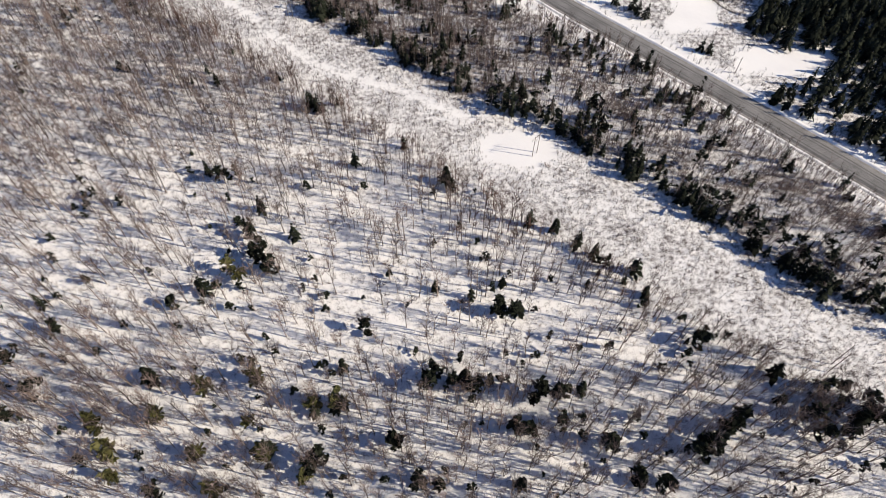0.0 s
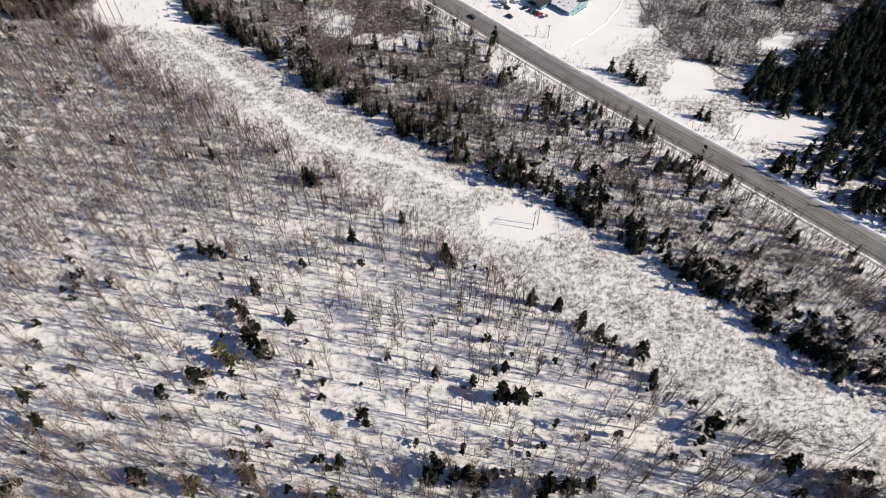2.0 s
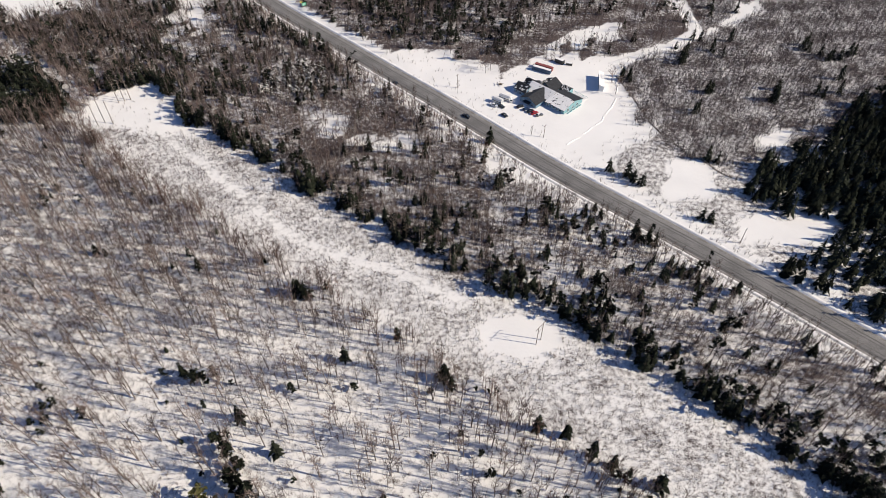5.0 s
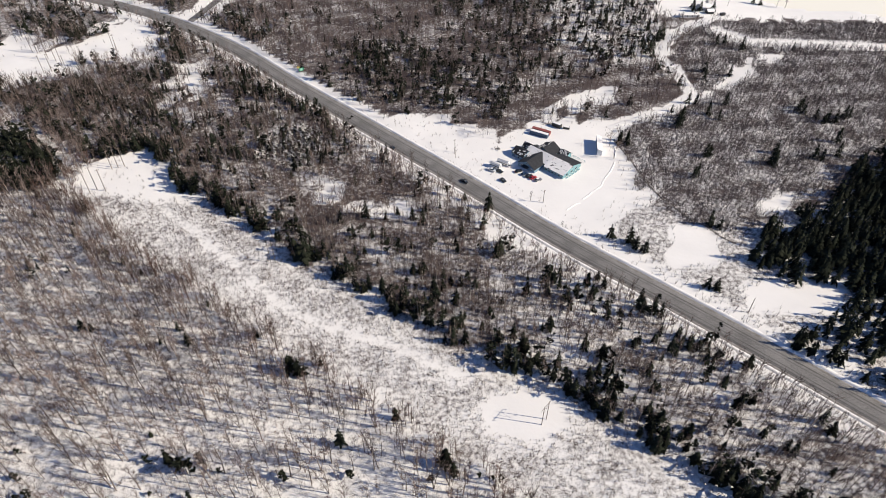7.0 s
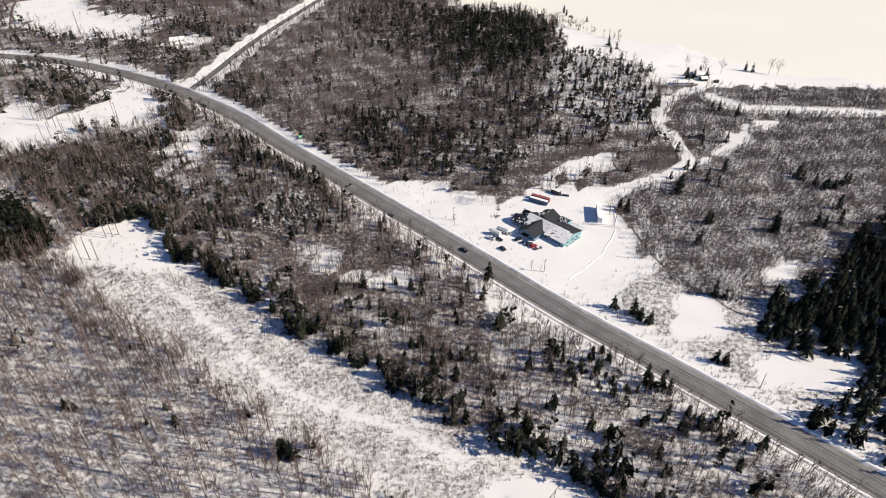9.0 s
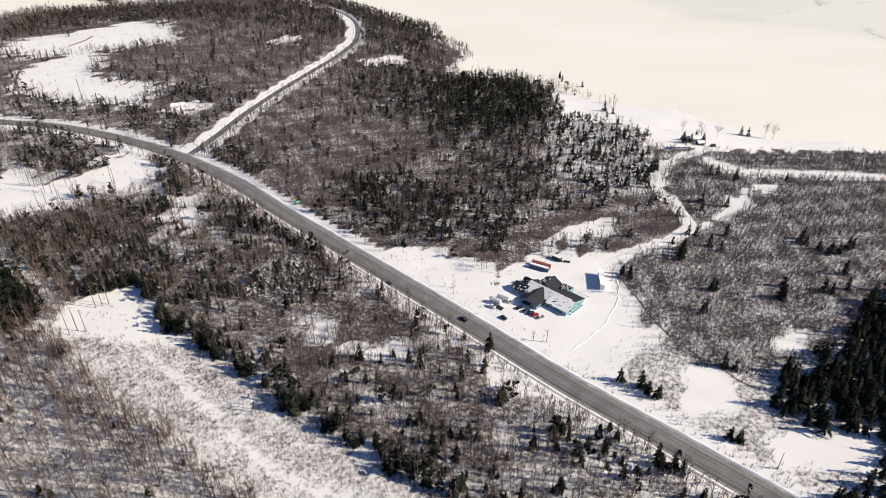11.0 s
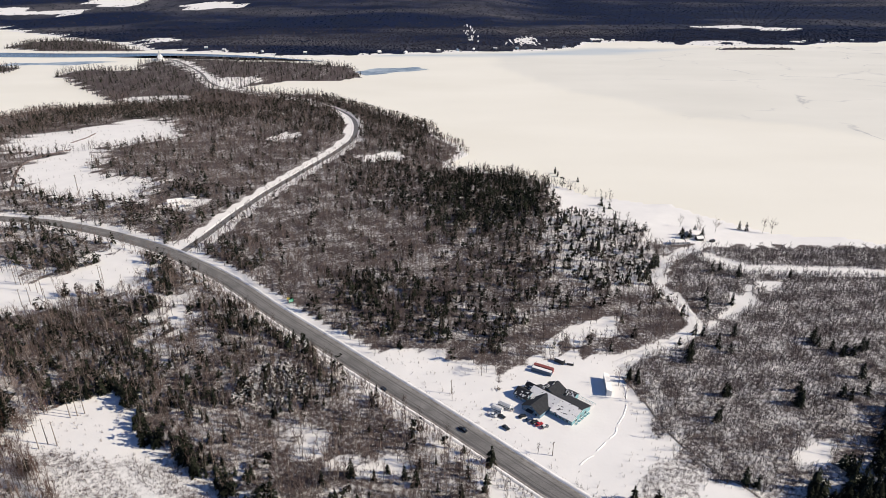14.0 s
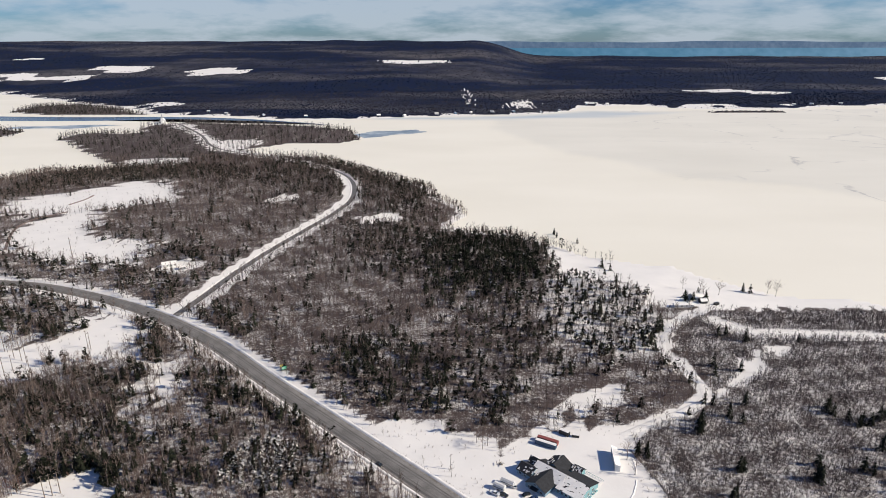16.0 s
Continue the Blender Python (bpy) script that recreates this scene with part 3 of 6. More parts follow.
spots = np.zeros(len(ground_mesh.vertices) * 3, np.float32)
ground_mesh.vertices.foreach_get("co", spots)
cx, cy = spots[0::3].astype(float), spots[1::3].astype(float)
wooded = inside(MAIN_LAND, cx, cy) & (away(SHORE, cx, cy) > 12)
for p in [CORRIDOR, LOT] + OPEN:
    wooded &= ~within(p, cx, cy, ragged(p))
wooded &= (away(HIGHWAY, cx, cy) > 14) & (away(SIDE_ROAD, cx, cy) > 13) & (away(DRIVE, cx, cy) > 4) & (away(TRACK, cx, cy) > 8)
def patches(size, seed):
    return 0.5 + 0.5 * np.tanh(3.0 * waves(cx, cy, size, seed))


# leaf and brush cover, raised in the woods to paint in tree shade
litter_shade = np.where(wooded, 0.41 + 0.10 * patches(40, 91) + 0.05 * patches(140, 92) + 0.13 * patches(22, 111), 0.0)
litter_shade[wooded & (cy > 640)] += 0.04
litter_shade[wooded & (cy < 640) & ((cx + 87) * 251 + (cy - 348) * 266 > 0)] += 0.03
litter_shade[wooded & within(GLADE, cx, cy, 8.0)] -= 0.12
for p in OPEN[3:5]:
    field_ = within(p, cx, cy, ragged(p)) & inside(MAIN_LAND, cx, cy)
    litter_shade[field_] = (0.40 * patches(45, 95) ** 2.5)[field_]
litter_shade[wooded & (cy > 1100)] = (0.58 + 0.16 * patches(45, 116))[wooded & (cy > 1100)]
for isle in (ISLE_A, ISLE_B, ISLE_C):
    litter_shade[inside(isle, cx, cy)] = 0.7
scrub_ = wooded & within(SCRUB, cx, cy, 4.0)
litter_shade[scrub_] = (0.43 + 0.13 * patches(24, 94) + 0.08 * patches(9, 96))[scrub_]
south = wooded & ((cx + 205) * 257 + (cy - 262) * 355 < 0)
litter_shade[south] = (0.39 + 0.035 * patches(30, 97) + 0.07 * smooth(40, 160, cy - 0.3 * cx))[south]
litter_shade[wooded & ((cx + 87) * 251 + (cy - 348) * 266 > 0) & (cy < 232) & (cx > 60) & ~within(SCRUB, cx, cy, 4.0)] = 0.48
litter_shade[wooded & ((cx + 205) * 257 + (cy - 262) * 355 > 0) & ((cx + 87) * 251 + (cy - 348) * 266 < 0) & (cx > 20)] -= 0.06
strip_ = within(CORRIDOR, cx, cy, 3.0)
litter_shade[strip_] = (0.385 + 0.10 * patches(22, 93) + 0.03 * patches(7, 98))[strip_]
litter_shade[strip_ & (cy + 0.12 * cx + 24 > 236)] = 0.12
litter_shade[strip_ & (away(TRAIL, cx, cy) < 3)] -= 0.06
litter_shade[within(CORRIDOR, cx, cy, 3.0) & (np.hypot(cx - 33, (cy - 95) * 1.6) < 20)] = 0.2
litter_shade[within(STAND, cx, cy, 6.0)] = 0.5
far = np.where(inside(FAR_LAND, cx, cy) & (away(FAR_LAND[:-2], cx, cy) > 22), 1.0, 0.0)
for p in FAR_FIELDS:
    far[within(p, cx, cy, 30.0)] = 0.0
for key, values in (("litter_shade", litter_shade), ("far", far)):
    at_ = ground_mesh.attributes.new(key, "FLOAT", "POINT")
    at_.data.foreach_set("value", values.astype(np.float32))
tagged(ground, "snow-covered ground rolling down to a frozen lake", "ground", kind="structure")
ice_mesh = grid_mesh("lake_ice", steps(-4900, 4900, -1600, 1600, 26.0, 1.3), np.concatenate([[-500, 0, 300], np.arange(500, 2380, 18.0), [2700, 3100]]), lambda x, y: x * 0 + LAKE, [ICE])
ice = new("lake_ice", ice_mesh)
spots = np.zeros(len(ice_mesh.vertices) * 3, np.float32)
ice_mesh.vertices.foreach_get("co", spots)
ix, iy = spots[0::3].astype(float), spots[1::3].astype(float)
OLD_ICE = [(116, 1708), (210, 1405), (253, 1296), (328, 1226), (360, 1146), (401, 1057), (482, 1021), (562, 995), (644, 891), (1500, 640), (2500, 1200),
           (2500, 2300), (500, 2150), (150, 1950)]
WET_ICE = [(-254, 2003), (204, 2060), (491, 2191), (860, 2120), (530, 1900), (191, 1855), (-238, 1873)]
for key, values in (("grey", inside(OLD_ICE, ix, iy) * smooth(0, 40, away(OLD_ICE, ix, iy, True))),
                    ("wet", inside(WET_ICE, ix, iy) * smooth(0, 110, away(WET_ICE, ix, iy, True))),
                    ("crack", inside(OLD_ICE, ix, iy) * smooth(300, 700, ix - 0.15 * (iy - 1200)))):
    at_ = ice_mesh.attributes.new(key, "FLOAT", "POINT")
    at_.data.foreach_set("value", values.astype(np.float32))
tagged(ice, "frozen lake under wind-swept cream snow", "lake", kind="structure")
road = new("road", ribbon("road", HIGHWAY, 5.4, 0.12, [ASPHALT]))
for k, side in enumerate((-3.9, -2.2, 1.5, 3.2)):
    lane = smooth_line(HIGHWAY, 9.0)
    dl = np.gradient(lane, axis=0)
    dl /= np.linalg.norm(dl, axis=1)[:, None]
    track = lane + np.stack([-dl[:, 1], dl[:, 0]], 1) * (side + 0.15 * np.sin(np.arange(len(lane)) * 0.7 + k))[:, None]
    worn = new("wheel_track", ribbon("wheel_track", [tuple(p) for p in track], 0.42, 0.085, [TRACK_MARK], 30.0, 0.12, -0.1, 80 + k))
    worn.location.z = 0.06
    tagged(worn, "darker worn wheel track in the asphalt", "wheel track", kind="structure")
tagged(road, "grey two-lane asphalt highway, bare and dry between snow banks", "road", kind="structure")
road_b = new("side_road", ribbon("side_road", SIDE_ROAD, 3.4, 0.14, [ASPHALT]))
tagged(road_b, "narrow asphalt side road curving towards the lake", "road", kind="structure")
drive = new("driveway", ribbon("driveway", DRIVE, 2.4, 0.06, [SNOW], wobble=0.4, thick=0.05))
tagged(drive, "snow-packed driveway winding to a shore cottage", "driveway", kind="structure")
path_b = new("forest_track", ribbon("forest_track", TRACK, 2.4, 0.06, [SNOW], wobble=0.8, thick=0.05))
tagged(path_b, "snow-covered open track through young trees", "track", kind="structure")


def bank(name, line, offset, wide, tall, label, seed, mat_=None, step=5.0):
    """A ridge of ploughed snow, or a strip of gravel, along a road."""
    pts = smooth_line(line, step)
    r = np.random.RandomState(seed)
    d = np.gradient(pts, axis=0)
    d /= np.linalg.norm(d, axis=1)[:, None]
    nrm = np.stack([-d[:, 1], d[:, 0]], 1)
    across = np.array([-1, -0.55, -0.1, 0.35, 1.0])
    rise = np.array([-0.25, 0.55, 1.0, 0.7, -0.25])
    v = []
    for p, q in zip(pts, nrm):
        o = offset + across * wide * r.uniform(0.9, 1.1) + r.uniform(-0.1, 0.1)
        v.append(np.stack([p[0] + q[0] * o, p[1] + q[1] * o, np.full(5, height(*p)) + rise * tall * r.uniform(0.8, 1.15)], 1))
    v = np.concatenate(v)
    i = (np.arange(len(pts) - 1)[:, None] * 5 + np.arange(4)[None, :]).ravel()
    ob = new(name, mesh_from(name, v, np.stack([i, i + 5, i + 6, i + 1], 1), [mat_ or SNOW_PACKED], shade=True))
    return tagged(ob, label, "snow bank" if mat_ is None else "shoulder", kind="structure")


for sgn in (-1, 1):
    bank("road_shoulder", HIGHWAY, sgn * 6.1, 1.0, 0.14, "dark gravel and grit along the asphalt's edge", 70 + sgn, GRAVEL)
    bank("snow_bank", HIGHWAY, sgn * 8.0, 1.4, 0.8, "ploughed snow ridge along the highway", 72 + sgn, step=3.0)
    bank("snow_bank", SIDE_ROAD[1:10], sgn * 5.6, 1.1, 0.6, "ploughed snow ridge along the side road", 74 + sgn)
for k, line in enumerate(((BERM[0], (70, 231), (74, 233.5)), ((76.5, 236.5), (80, 240), (82, 242.5)), ((85, 245), (89, 249), (91, 254)), ((92, 257), (97, 265), (101, 274)), ((102, 278), (104, 288), (103, 300)))):
    bank("snow_bank", line, 0.3 * (k % 3), 0.55, 0.32, "low ploughed snow ridge in the yard", 77 + k, step=1.2)
ditch = bank("ditch", DITCH, 0.0, 0.7, 0.10, "narrow dark ditch between yard and scrub", 87, GRAVEL, 2.0)
tagged(ditch, "narrow dark ditch between yard and scrub", "ditch", kind="structure")
RED_EARTH = material("red_earth", (0.13, 0.085, 0.072), (0.30, 0.235, 0.21), 0.95, 0.2, 6.0, 0.1)
for k, line in enumerate(RED_BANKS):
    bank("earth_bank", line, 0.0, 2.0, 0.9, "bare red earth bank at the field's edge", 78 + k, RED_EARTH)


# ---- distance ----
def sheet_between(name, x0, x1, y0, z0, y1, z1, mat_, label, category, rough_top=0.0, seed=1):
    xs = np.linspace(x0, x1, 90)
    top = z1 + rough_top * waves(xs, xs * 0, 900, seed)
    v = np.concatenate([np.stack([xs, xs * 0 + y0, xs * 0 + z0], 1), np.stack([xs, xs * 0 + y1, top], 1)])
    i = np.arange(89)
    ob = new(name, mesh_from(name, v, np.stack([i, i + 1, i + 91, i + 90], 1), [mat_], shade=True))
    return tagged(ob, label, category, kind="structure")


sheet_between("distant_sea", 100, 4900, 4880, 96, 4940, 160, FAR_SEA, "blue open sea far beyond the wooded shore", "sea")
sheet_between("distant_hills", -4900, 4900, 4942, 140, 4960, 205, HAZY_HILL, "low hills on the horizon, painted haze blue", "hills", 9)


# ---- plants: shapes shared by many ----
def prism(p, q, rp, rq, n=3):
    p, q = np.array(p, float), np.array(q, float)
    d = q - p
    d /= np.linalg.norm(d)
    a = np.cross(d, (0.3, 0.9, 0.1))
    a /= np.linalg.norm(a)
    b = np.cross(d, a)
    k = np.arange(n) * 2 * np.pi / n
    ring = np.cos(k)[:, None] * a + np.sin(k)[:, None] * b
    v = np.concatenate([p + ring * rp, q + ring * rq])
    f = []
    for i in range(n):
        j = (i + 1) % n
        f += [(i, j, n + j), (i, n + j, n + i)]
    return v, np.array(f)


def blade(p, q, w, rng):
    """A thin twig: one long narrow triangle."""
    p, q = np.array(p, float), np.array(q, float)
    s = np.cross(q - p, rng.normal(size=3))
    s *= w / np.linalg.norm(s)
    return np.array([p - s, p + s, q]), np.array([(0, 1, 2)])


def join(pieces):
    vs, fs, n = [], [], 0
    for v, f in pieces:
        vs.append(v)
        fs.append(f + n)
        n += len(v)
    return np.concatenate(vs), np.concatenate(fs)


def bare_shape(seed, tall=11.0, limbs=14, twigs=6, thick=1.0, spread=0.27, w=0.045, stout=5, taper=0.65, rise=0.0, out=0.6, low=0.38, forks=0):
    """A leafless hardwood: (trunk, crown). w: half the width of its bundles of twigs; out: how far limbs stand out; forks: extra stems."""
    r = np.random.RandomState(seed)
    trunk, crown = [], []
    for stem in range(1 + forks):
        lean = r.normal(0, 0.035 + 0.05 * (stem > 0), 2) * tall
        knee = lean * 0.45 + r.normal(0, 0.014, 2) * tall
        h_top = tall * (1 if stem == 0 else r.uniform(0.7, 0.95))
        base, mid, top = np.array((0, 0, -0.3)), np.array((*knee, h_top * 0.5)), np.array((*lean, h_top))
        n = 4 if stout else 3
        slim = thick * (1 if stem == 0 else 0.75)
        trunk += [prism(base, mid, 0.15 * slim, 0.10 * slim, n), prism(mid, top, 0.10 * slim, 0.03 * slim, 3)]
        for k in range(limbs if stem == 0 else limbs // 2):
            h = r.uniform(low, 0.97)
            s = base + (mid - base) * h / 0.5 if h < 0.5 else mid + (top - mid) * (h - 0.5) / 0.5
            a = r.uniform(0, 6.28)
            length = tall * spread * (0.5 + taper - taper * h) * r.uniform(0.6, 1.3)
            e = s + np.array([np.cos(a) * length * out, np.sin(a) * length * out, length * (r.uniform(0.6, 1.15) - rise)])
            crown.append(prism(s, e, 0.05 * thick, 0.02 * thick, 3) if k < stout else blade(s, e, max(0.045 * thick, w), r))
            for j in range(twigs):
                p = s + (e - s) * r.uniform(0.25, 1.0)
                q = p + (r.normal(0, 0.42, 3) + (0, 0, 0.6) + (e - s) / length * 0.45) * length * r.uniform(0.35, 0.65)
                crown.append(blade(p, q, w * r.uniform(0.6, 1.2), r))
    return join(trunk), join(crown)


def spruce_shape(seed, tall=8.0, tiers=9, arms=8, wide=0.26, ragged=0.25, bare=0.08):
    """A spruce or fir: (trunk, crown) of many narrow drooping boughs, fuller on one side, with gaps."""
    r = np.random.RandomState(seed)
    trunk = [prism((0, 0, -0.3), (0, 0, tall * 0.95), 0.016 * tall, 0.004 * tall, 4)]
    crown = []
    full = r.uniform(0, 6.28)
    for k in range(tiers):
        u = (k + r.uniform(-0.3, 0.3)) / tiers
        u = min(max(u, 0.0), 0.97)
        z = tall * (bare + (1 - bare) * u ** 0.92)
        reach = tall * wide * (1 - u) ** 0.75 * r.uniform(0.8, 1.15) + 0.15
        turn = r.uniform(0, 6.28)
        for j in range(arms):
            a = turn + j * 6.28 / arms + r.uniform(-0.3, 0.3)
            rr = reach * r.uniform(1 - ragged * 1.5, 1 + ragged) * (1 + 0.18 * np.cos(a - full))
            c, s = np.cos(a), np.sin(a)
            tip = np.array([c * rr, s * rr, z - rr * r.uniform(0.05, 0.5)])
            hub = np.array([c * rr * 0.08, s * rr * 0.08, z + tall / tiers * r.uniform(0.3, 0.9)])
            w = rr * 1.9 / arms * r.uniform(0.7, 1.2) + 0.04
            tilt = r.uniform(-0.35, 0.35) * w
            side = np.array([-s * w, c * w, tilt])
            knee = np.array([c * rr * 0.6, s * rr * 0.6, z + tall / tiers * r.uniform(-0.1, 0.25)])
            v = np.array([hub, knee - side, knee + side, tip])
            crown.append((v, np.array([(0, 1, 2), (1, 3, 2)])))
    crown.append((np.array([(0.07, 0, tall * 0.9), (-0.05, 0.07, tall * 0.9), (-0.05, -0.07, tall * 0.9), (0, 0, tall * 1.04)]) * (1, 1, 1),
                  np.array([(0, 1, 3), (1, 2, 3), (2, 0, 3)])))
    return join(trunk), join(crown)


def pine_shape(seed, tall=9.0, clumps=16, leaves=9):
    """A ragged old conifer with clumped boughs: (trunk, crown)."""
    r = np.random.RandomState(seed)
    trunk = [prism((0, 0, -0.3), (r.normal(0, 0.3), r.normal(0, 0.3), tall * 0.9), 0.02 * tall, 0.006 * tall, 4)]
    crown = []
    for k in range(clumps):
        h = r.uniform(0.25, 1.0)
        a, d = r.uniform(0, 6.28), tall * 0.24 * r.uniform(0.2, 1.15) * (1.25 - 0.75 * h)
        c = np.array([np.cos(a) * d, np.sin(a) * d, tall * h])
        size = tall * 0.11 * r.uniform(0.7, 1.3)
        for j in range(leaves):
            p = c + r.normal(0, 0.35, 3) * size
            u = r.normal(0, 1, 3)
            w = r.normal(0, 1, 3)
            u, w = u / np.linalg.norm(u) * size, w / np.linalg.norm(w) * size * 0.7
            u[2] *= 0.5
            crown.append((np.array([p - u, p + u * 0.3 + w, p + u, p - w * 0.4]), np.array([(0, 1, 2), (0, 2, 3)])))
    return join(trunk), join(crown)


def shrub_shape(seed, tall=1.3, stems=9, wide=0.5, w=0.03):
    r = np.random.RandomState(seed)
    out = []
    for k in range(stems):
        a, d = r.uniform(0, 6.28), r.uniform(0.1, wide) * tall
        p = np.array([np.cos(a), np.sin(a), 0]) * r.uniform(0, 0.12) * tall
        q = np.array([np.cos(a) * d, np.sin(a) * d, tall * r.uniform(0.6, 1.1)])
        out.append(blade(p - (0, 0, 0.05), q, w, r))
        g = p + (q - p) * r.uniform(0.4, 0.7)
        out.append(blade(g, g + r.normal(0, 0.22, 3) * tall + (0, 0, 0.2 * tall), w * 0.7, r))
    return join(out)


def plant_mesh(name, shapes, x, y, scale, mats, seed=1, zs=None, stretch=None):
    """Many plants in one mesh. shapes: list of ((verts, faces), ...) one part a material."""
    r = np.random.RandomState(seed)
    n = len(x)
    z = lie(x, y) if zs is None else zs
    kind = r.randint(0, len(shapes), n)
    turn = r.uniform(0, 6.28, n)
    tint = r.uniform(0, 1, n)
    tall = scale * (r.uniform(0.85, 1.15, n) if stretch is None else stretch)
    vs, fs, ms, ts, base = [], [], [], [], 0
    for k, parts in enumerate(shapes):
        pick = np.where(kind == k)[0]
        if not len(pick):
            continue
        c, s = np.cos(turn[pick])[:, None], np.sin(turn[pick])[:, None]
        for slot, (v, f) in enumerate(parts):
            sc, sz = scale[pick][:, None], tall[pick][:, None]
            px = (v[None, :, 0] * c - v[None, :, 1] * s) * sc + x[pick][:, None]
            py = (v[None, :, 0] * s + v[None, :, 1] * c) * sc + y[pick][:, None]
            pz = v[None, :, 2] * sz + z[pick][:, None]
            vs.append(np.stack([px, py, pz], 2).reshape(-1, 3))
            fs.append((f[None] + (np.arange(len(pick)) * len(v))[:, None, None]).reshape(-1, 3) + base)
            ms.append(np.full(len(pick) * len(f), slot))
            ts.append(np.repeat(tint[pick], len(v)))
            base += len(pick) * len(v)
    return mesh_from(name, np.concatenate(vs), np.concatenate(fs), mats, np.concatenate(ms), np.concatenate(ts))


def jitter(x0, x1, y0, y1, cell, seed):
    """Points spread unevenly, one to a cell."""
    r = np.random.RandomState(seed)
    gx_, gy_ = np.meshgrid(np.arange(x0, x1, cell), np.arange(y0, y1, cell))
    gx_, gy_ = gx_.ravel(), gy_.ravel()
    px, py = gx_ + r.uniform(0, cell, len(gx_)), gy_ + r.uniform(0, cell, len(gy_))
    seen = np.abs(px) < (py + 140) * 0.74 + 48 + 55 * (1 - smooth(-60, 60, py))
    return px[seen], py[seen], r


def clump(x, y, size, seed):
    """0 to 1, in patches."""
    return 0.5 + 0.5 * np.tanh(3.0 * waves(x, y, size, seed))


def wedge(x, y):
    """The stretch of the plan that the flight looks over."""
    return np.abs(x) < (y + 140) * 0.74 + 110


def open_land(x, y):
    o = within(LOT, x, y, 3.0)
    for p in OPEN:
        o |= within(p, x, y, ragged(p))
    return o


SIDE_VERGE = [(a - 8, b) for a, b in SIDE_ROAD[1:9]]


def clear(x, y, road_side=9.0):
    """Not on a road, drive, yard or field."""
    k = (away(HIGHWAY, x, y) > road_side) & (away(SIDE_ROAD, x, y) > 6.5) & (away(SIDE_VERGE, x, y) > 9) & (away(DRIVE, x, y) > 3.2) & (away(TRACK, x, y) > 5.5)
    return k & ~open_land(x, y) & inside(MAIN_LAND, x, y)


def dark_share(x, y):
    """How thick the conifers stand in the dark patches."""
    s = np.zeros(x.shape)
    for p, share in DARK_PATCHES:
        s = np.where(within(p, x, y, 6.0), share, s)
    return s * (0.25 + 1.9 * clump(x, y, 17, 66) ** 1.6)


def side_of_corridor(x, y):
    return (x + 205) * 257 + (y - 262) * 355


def side_of_road(x, y):
    return (x + 87) * 251 + (y - 348) * 266


BARE_NEAR = [bare_shape(k, 15.5, 18, 8, 1.4, 0.27, 0.055, 3, 0.5, 0.0, 0.66, 0.30, k % 3 // 2) for k in range(10)]
BARE_BIG = [bare_shape(40 + k, 13.0, 20, 9, 1.35, 0.42, 0.05, 8, out=0.75) for k in range(4)]
BARE_MID = [bare_shape(50 + k, 10.0, 11, 5, 1.15, 0.33, 0.07, 0, 0.45, 0.0, 0.66, 0.25) for k in range(8)]
BARE_FAR = [bare_shape(60 + k, 8.8, 7, 4, 1.2, 0.44, 0.13, 0, 0.3, 0.0, 0.72, 0.22) for k in range(6)]
SPRUCE = [spruce_shape(80 + k, 8.0, 11, 8, 0.17 + 0.025 * k, 0.45) for k in range(5)]
SPRUCE_FAR = [spruce_shape(90 + k, 8.5, 5, 5, 0.22 + 0.03 * k, 0.4) for k in range(5)]
PINE = [pine_shape(100 + k, 9.0, 20, 10) for k in range(4)]
PINE_FAR = [pine_shape(104 + k, 10.0, 9, 6) for k in range(3)]
SHRUB = [(shrub_shape(120 + k, 1.5, 6, 0.5, 0.035),) for k in range(6)]
ALDER = [(shrub_shape(140 + k, 4.4, 8, 0.32, 0.06),) for k in range(6)]


def wood(name, shapes, x, y, scale, mats, label, category, seed):
    ob = new(name, plant_mesh(name, shapes, x, y, scale, mats, seed))
    return tagged(ob, label, category, kind="stuff")


# near hardwoods south-west of the cleared strip
x, y, r = jitter(-330, 330, -82, 330, 4.7, 11)
near = clear(x, y) & ~within(CORRIDOR, x, y, 4.0) & (side_of_corridor(x, y) < 0) & wedge(x, y)
near &= ~within(WEST_FIRS, x, y, 5.0)
deep = smooth(60, 200, y - 0.3 * x)
a = near & (r.rand(len(x)) < 0.25 + 0.42 * clump(x, y, 30, 3) + 0.25 * deep)
ruddy = clump(x, y, 32, 61) + 0.3 * r.rand(len(x)) > 0.72
for pick_, mat_, name_, label_, s_ in ((a & ~ruddy, TWIG, "near_hardwoods", "grey-brown leafless hardwoods standing thin in snow", 21),
                                       (a & ruddy, TWIG_RED, "ruddy_hardwoods", "reddish-brown leafless hardwoods in loose groups", 62)):
    wood(name_, BARE_NEAR, x[pick_], y[pick_], r.uniform(0.6, 1.2, pick_.sum()), [BARK_PALE, mat_], label_, "bare trees", s_)
c = near & (r.rand(len(x)) < (0.16 + 0.7 * deep) * (0.25 + 0.75 * clump(x, y, 22, 63)))
wood("deep_saplings", BARE_MID, x[c] + 1.5, y[c] + 1.1, r.uniform(0.55, 1.0, c.sum()), [BARK, TWIG_RED], "brown saplings thickening the hardwoods", "bare trees", 39)
x, y, r = jitter(-260, 200, -60, 300, 1.7, 38)
b = ~within(CORRIDOR, x, y, 4.0) & (side_of_corridor(x, y) < 0) & wedge(x, y) & (r.rand(len(x)) < np.exp(-away(CORRIDOR, x, y, True) / 9.0) * (0.35 + 0.65 * clump(x, y, 25, 39)))
wood("edge_saplings", BARE_MID[:4], x[b], y[b], r.uniform(0.4, 1.0, b.sum()), [TWIG_DARK, TWIG_DARK], "reddish saplings crowding the edge of the clearing", "bare trees", 33)
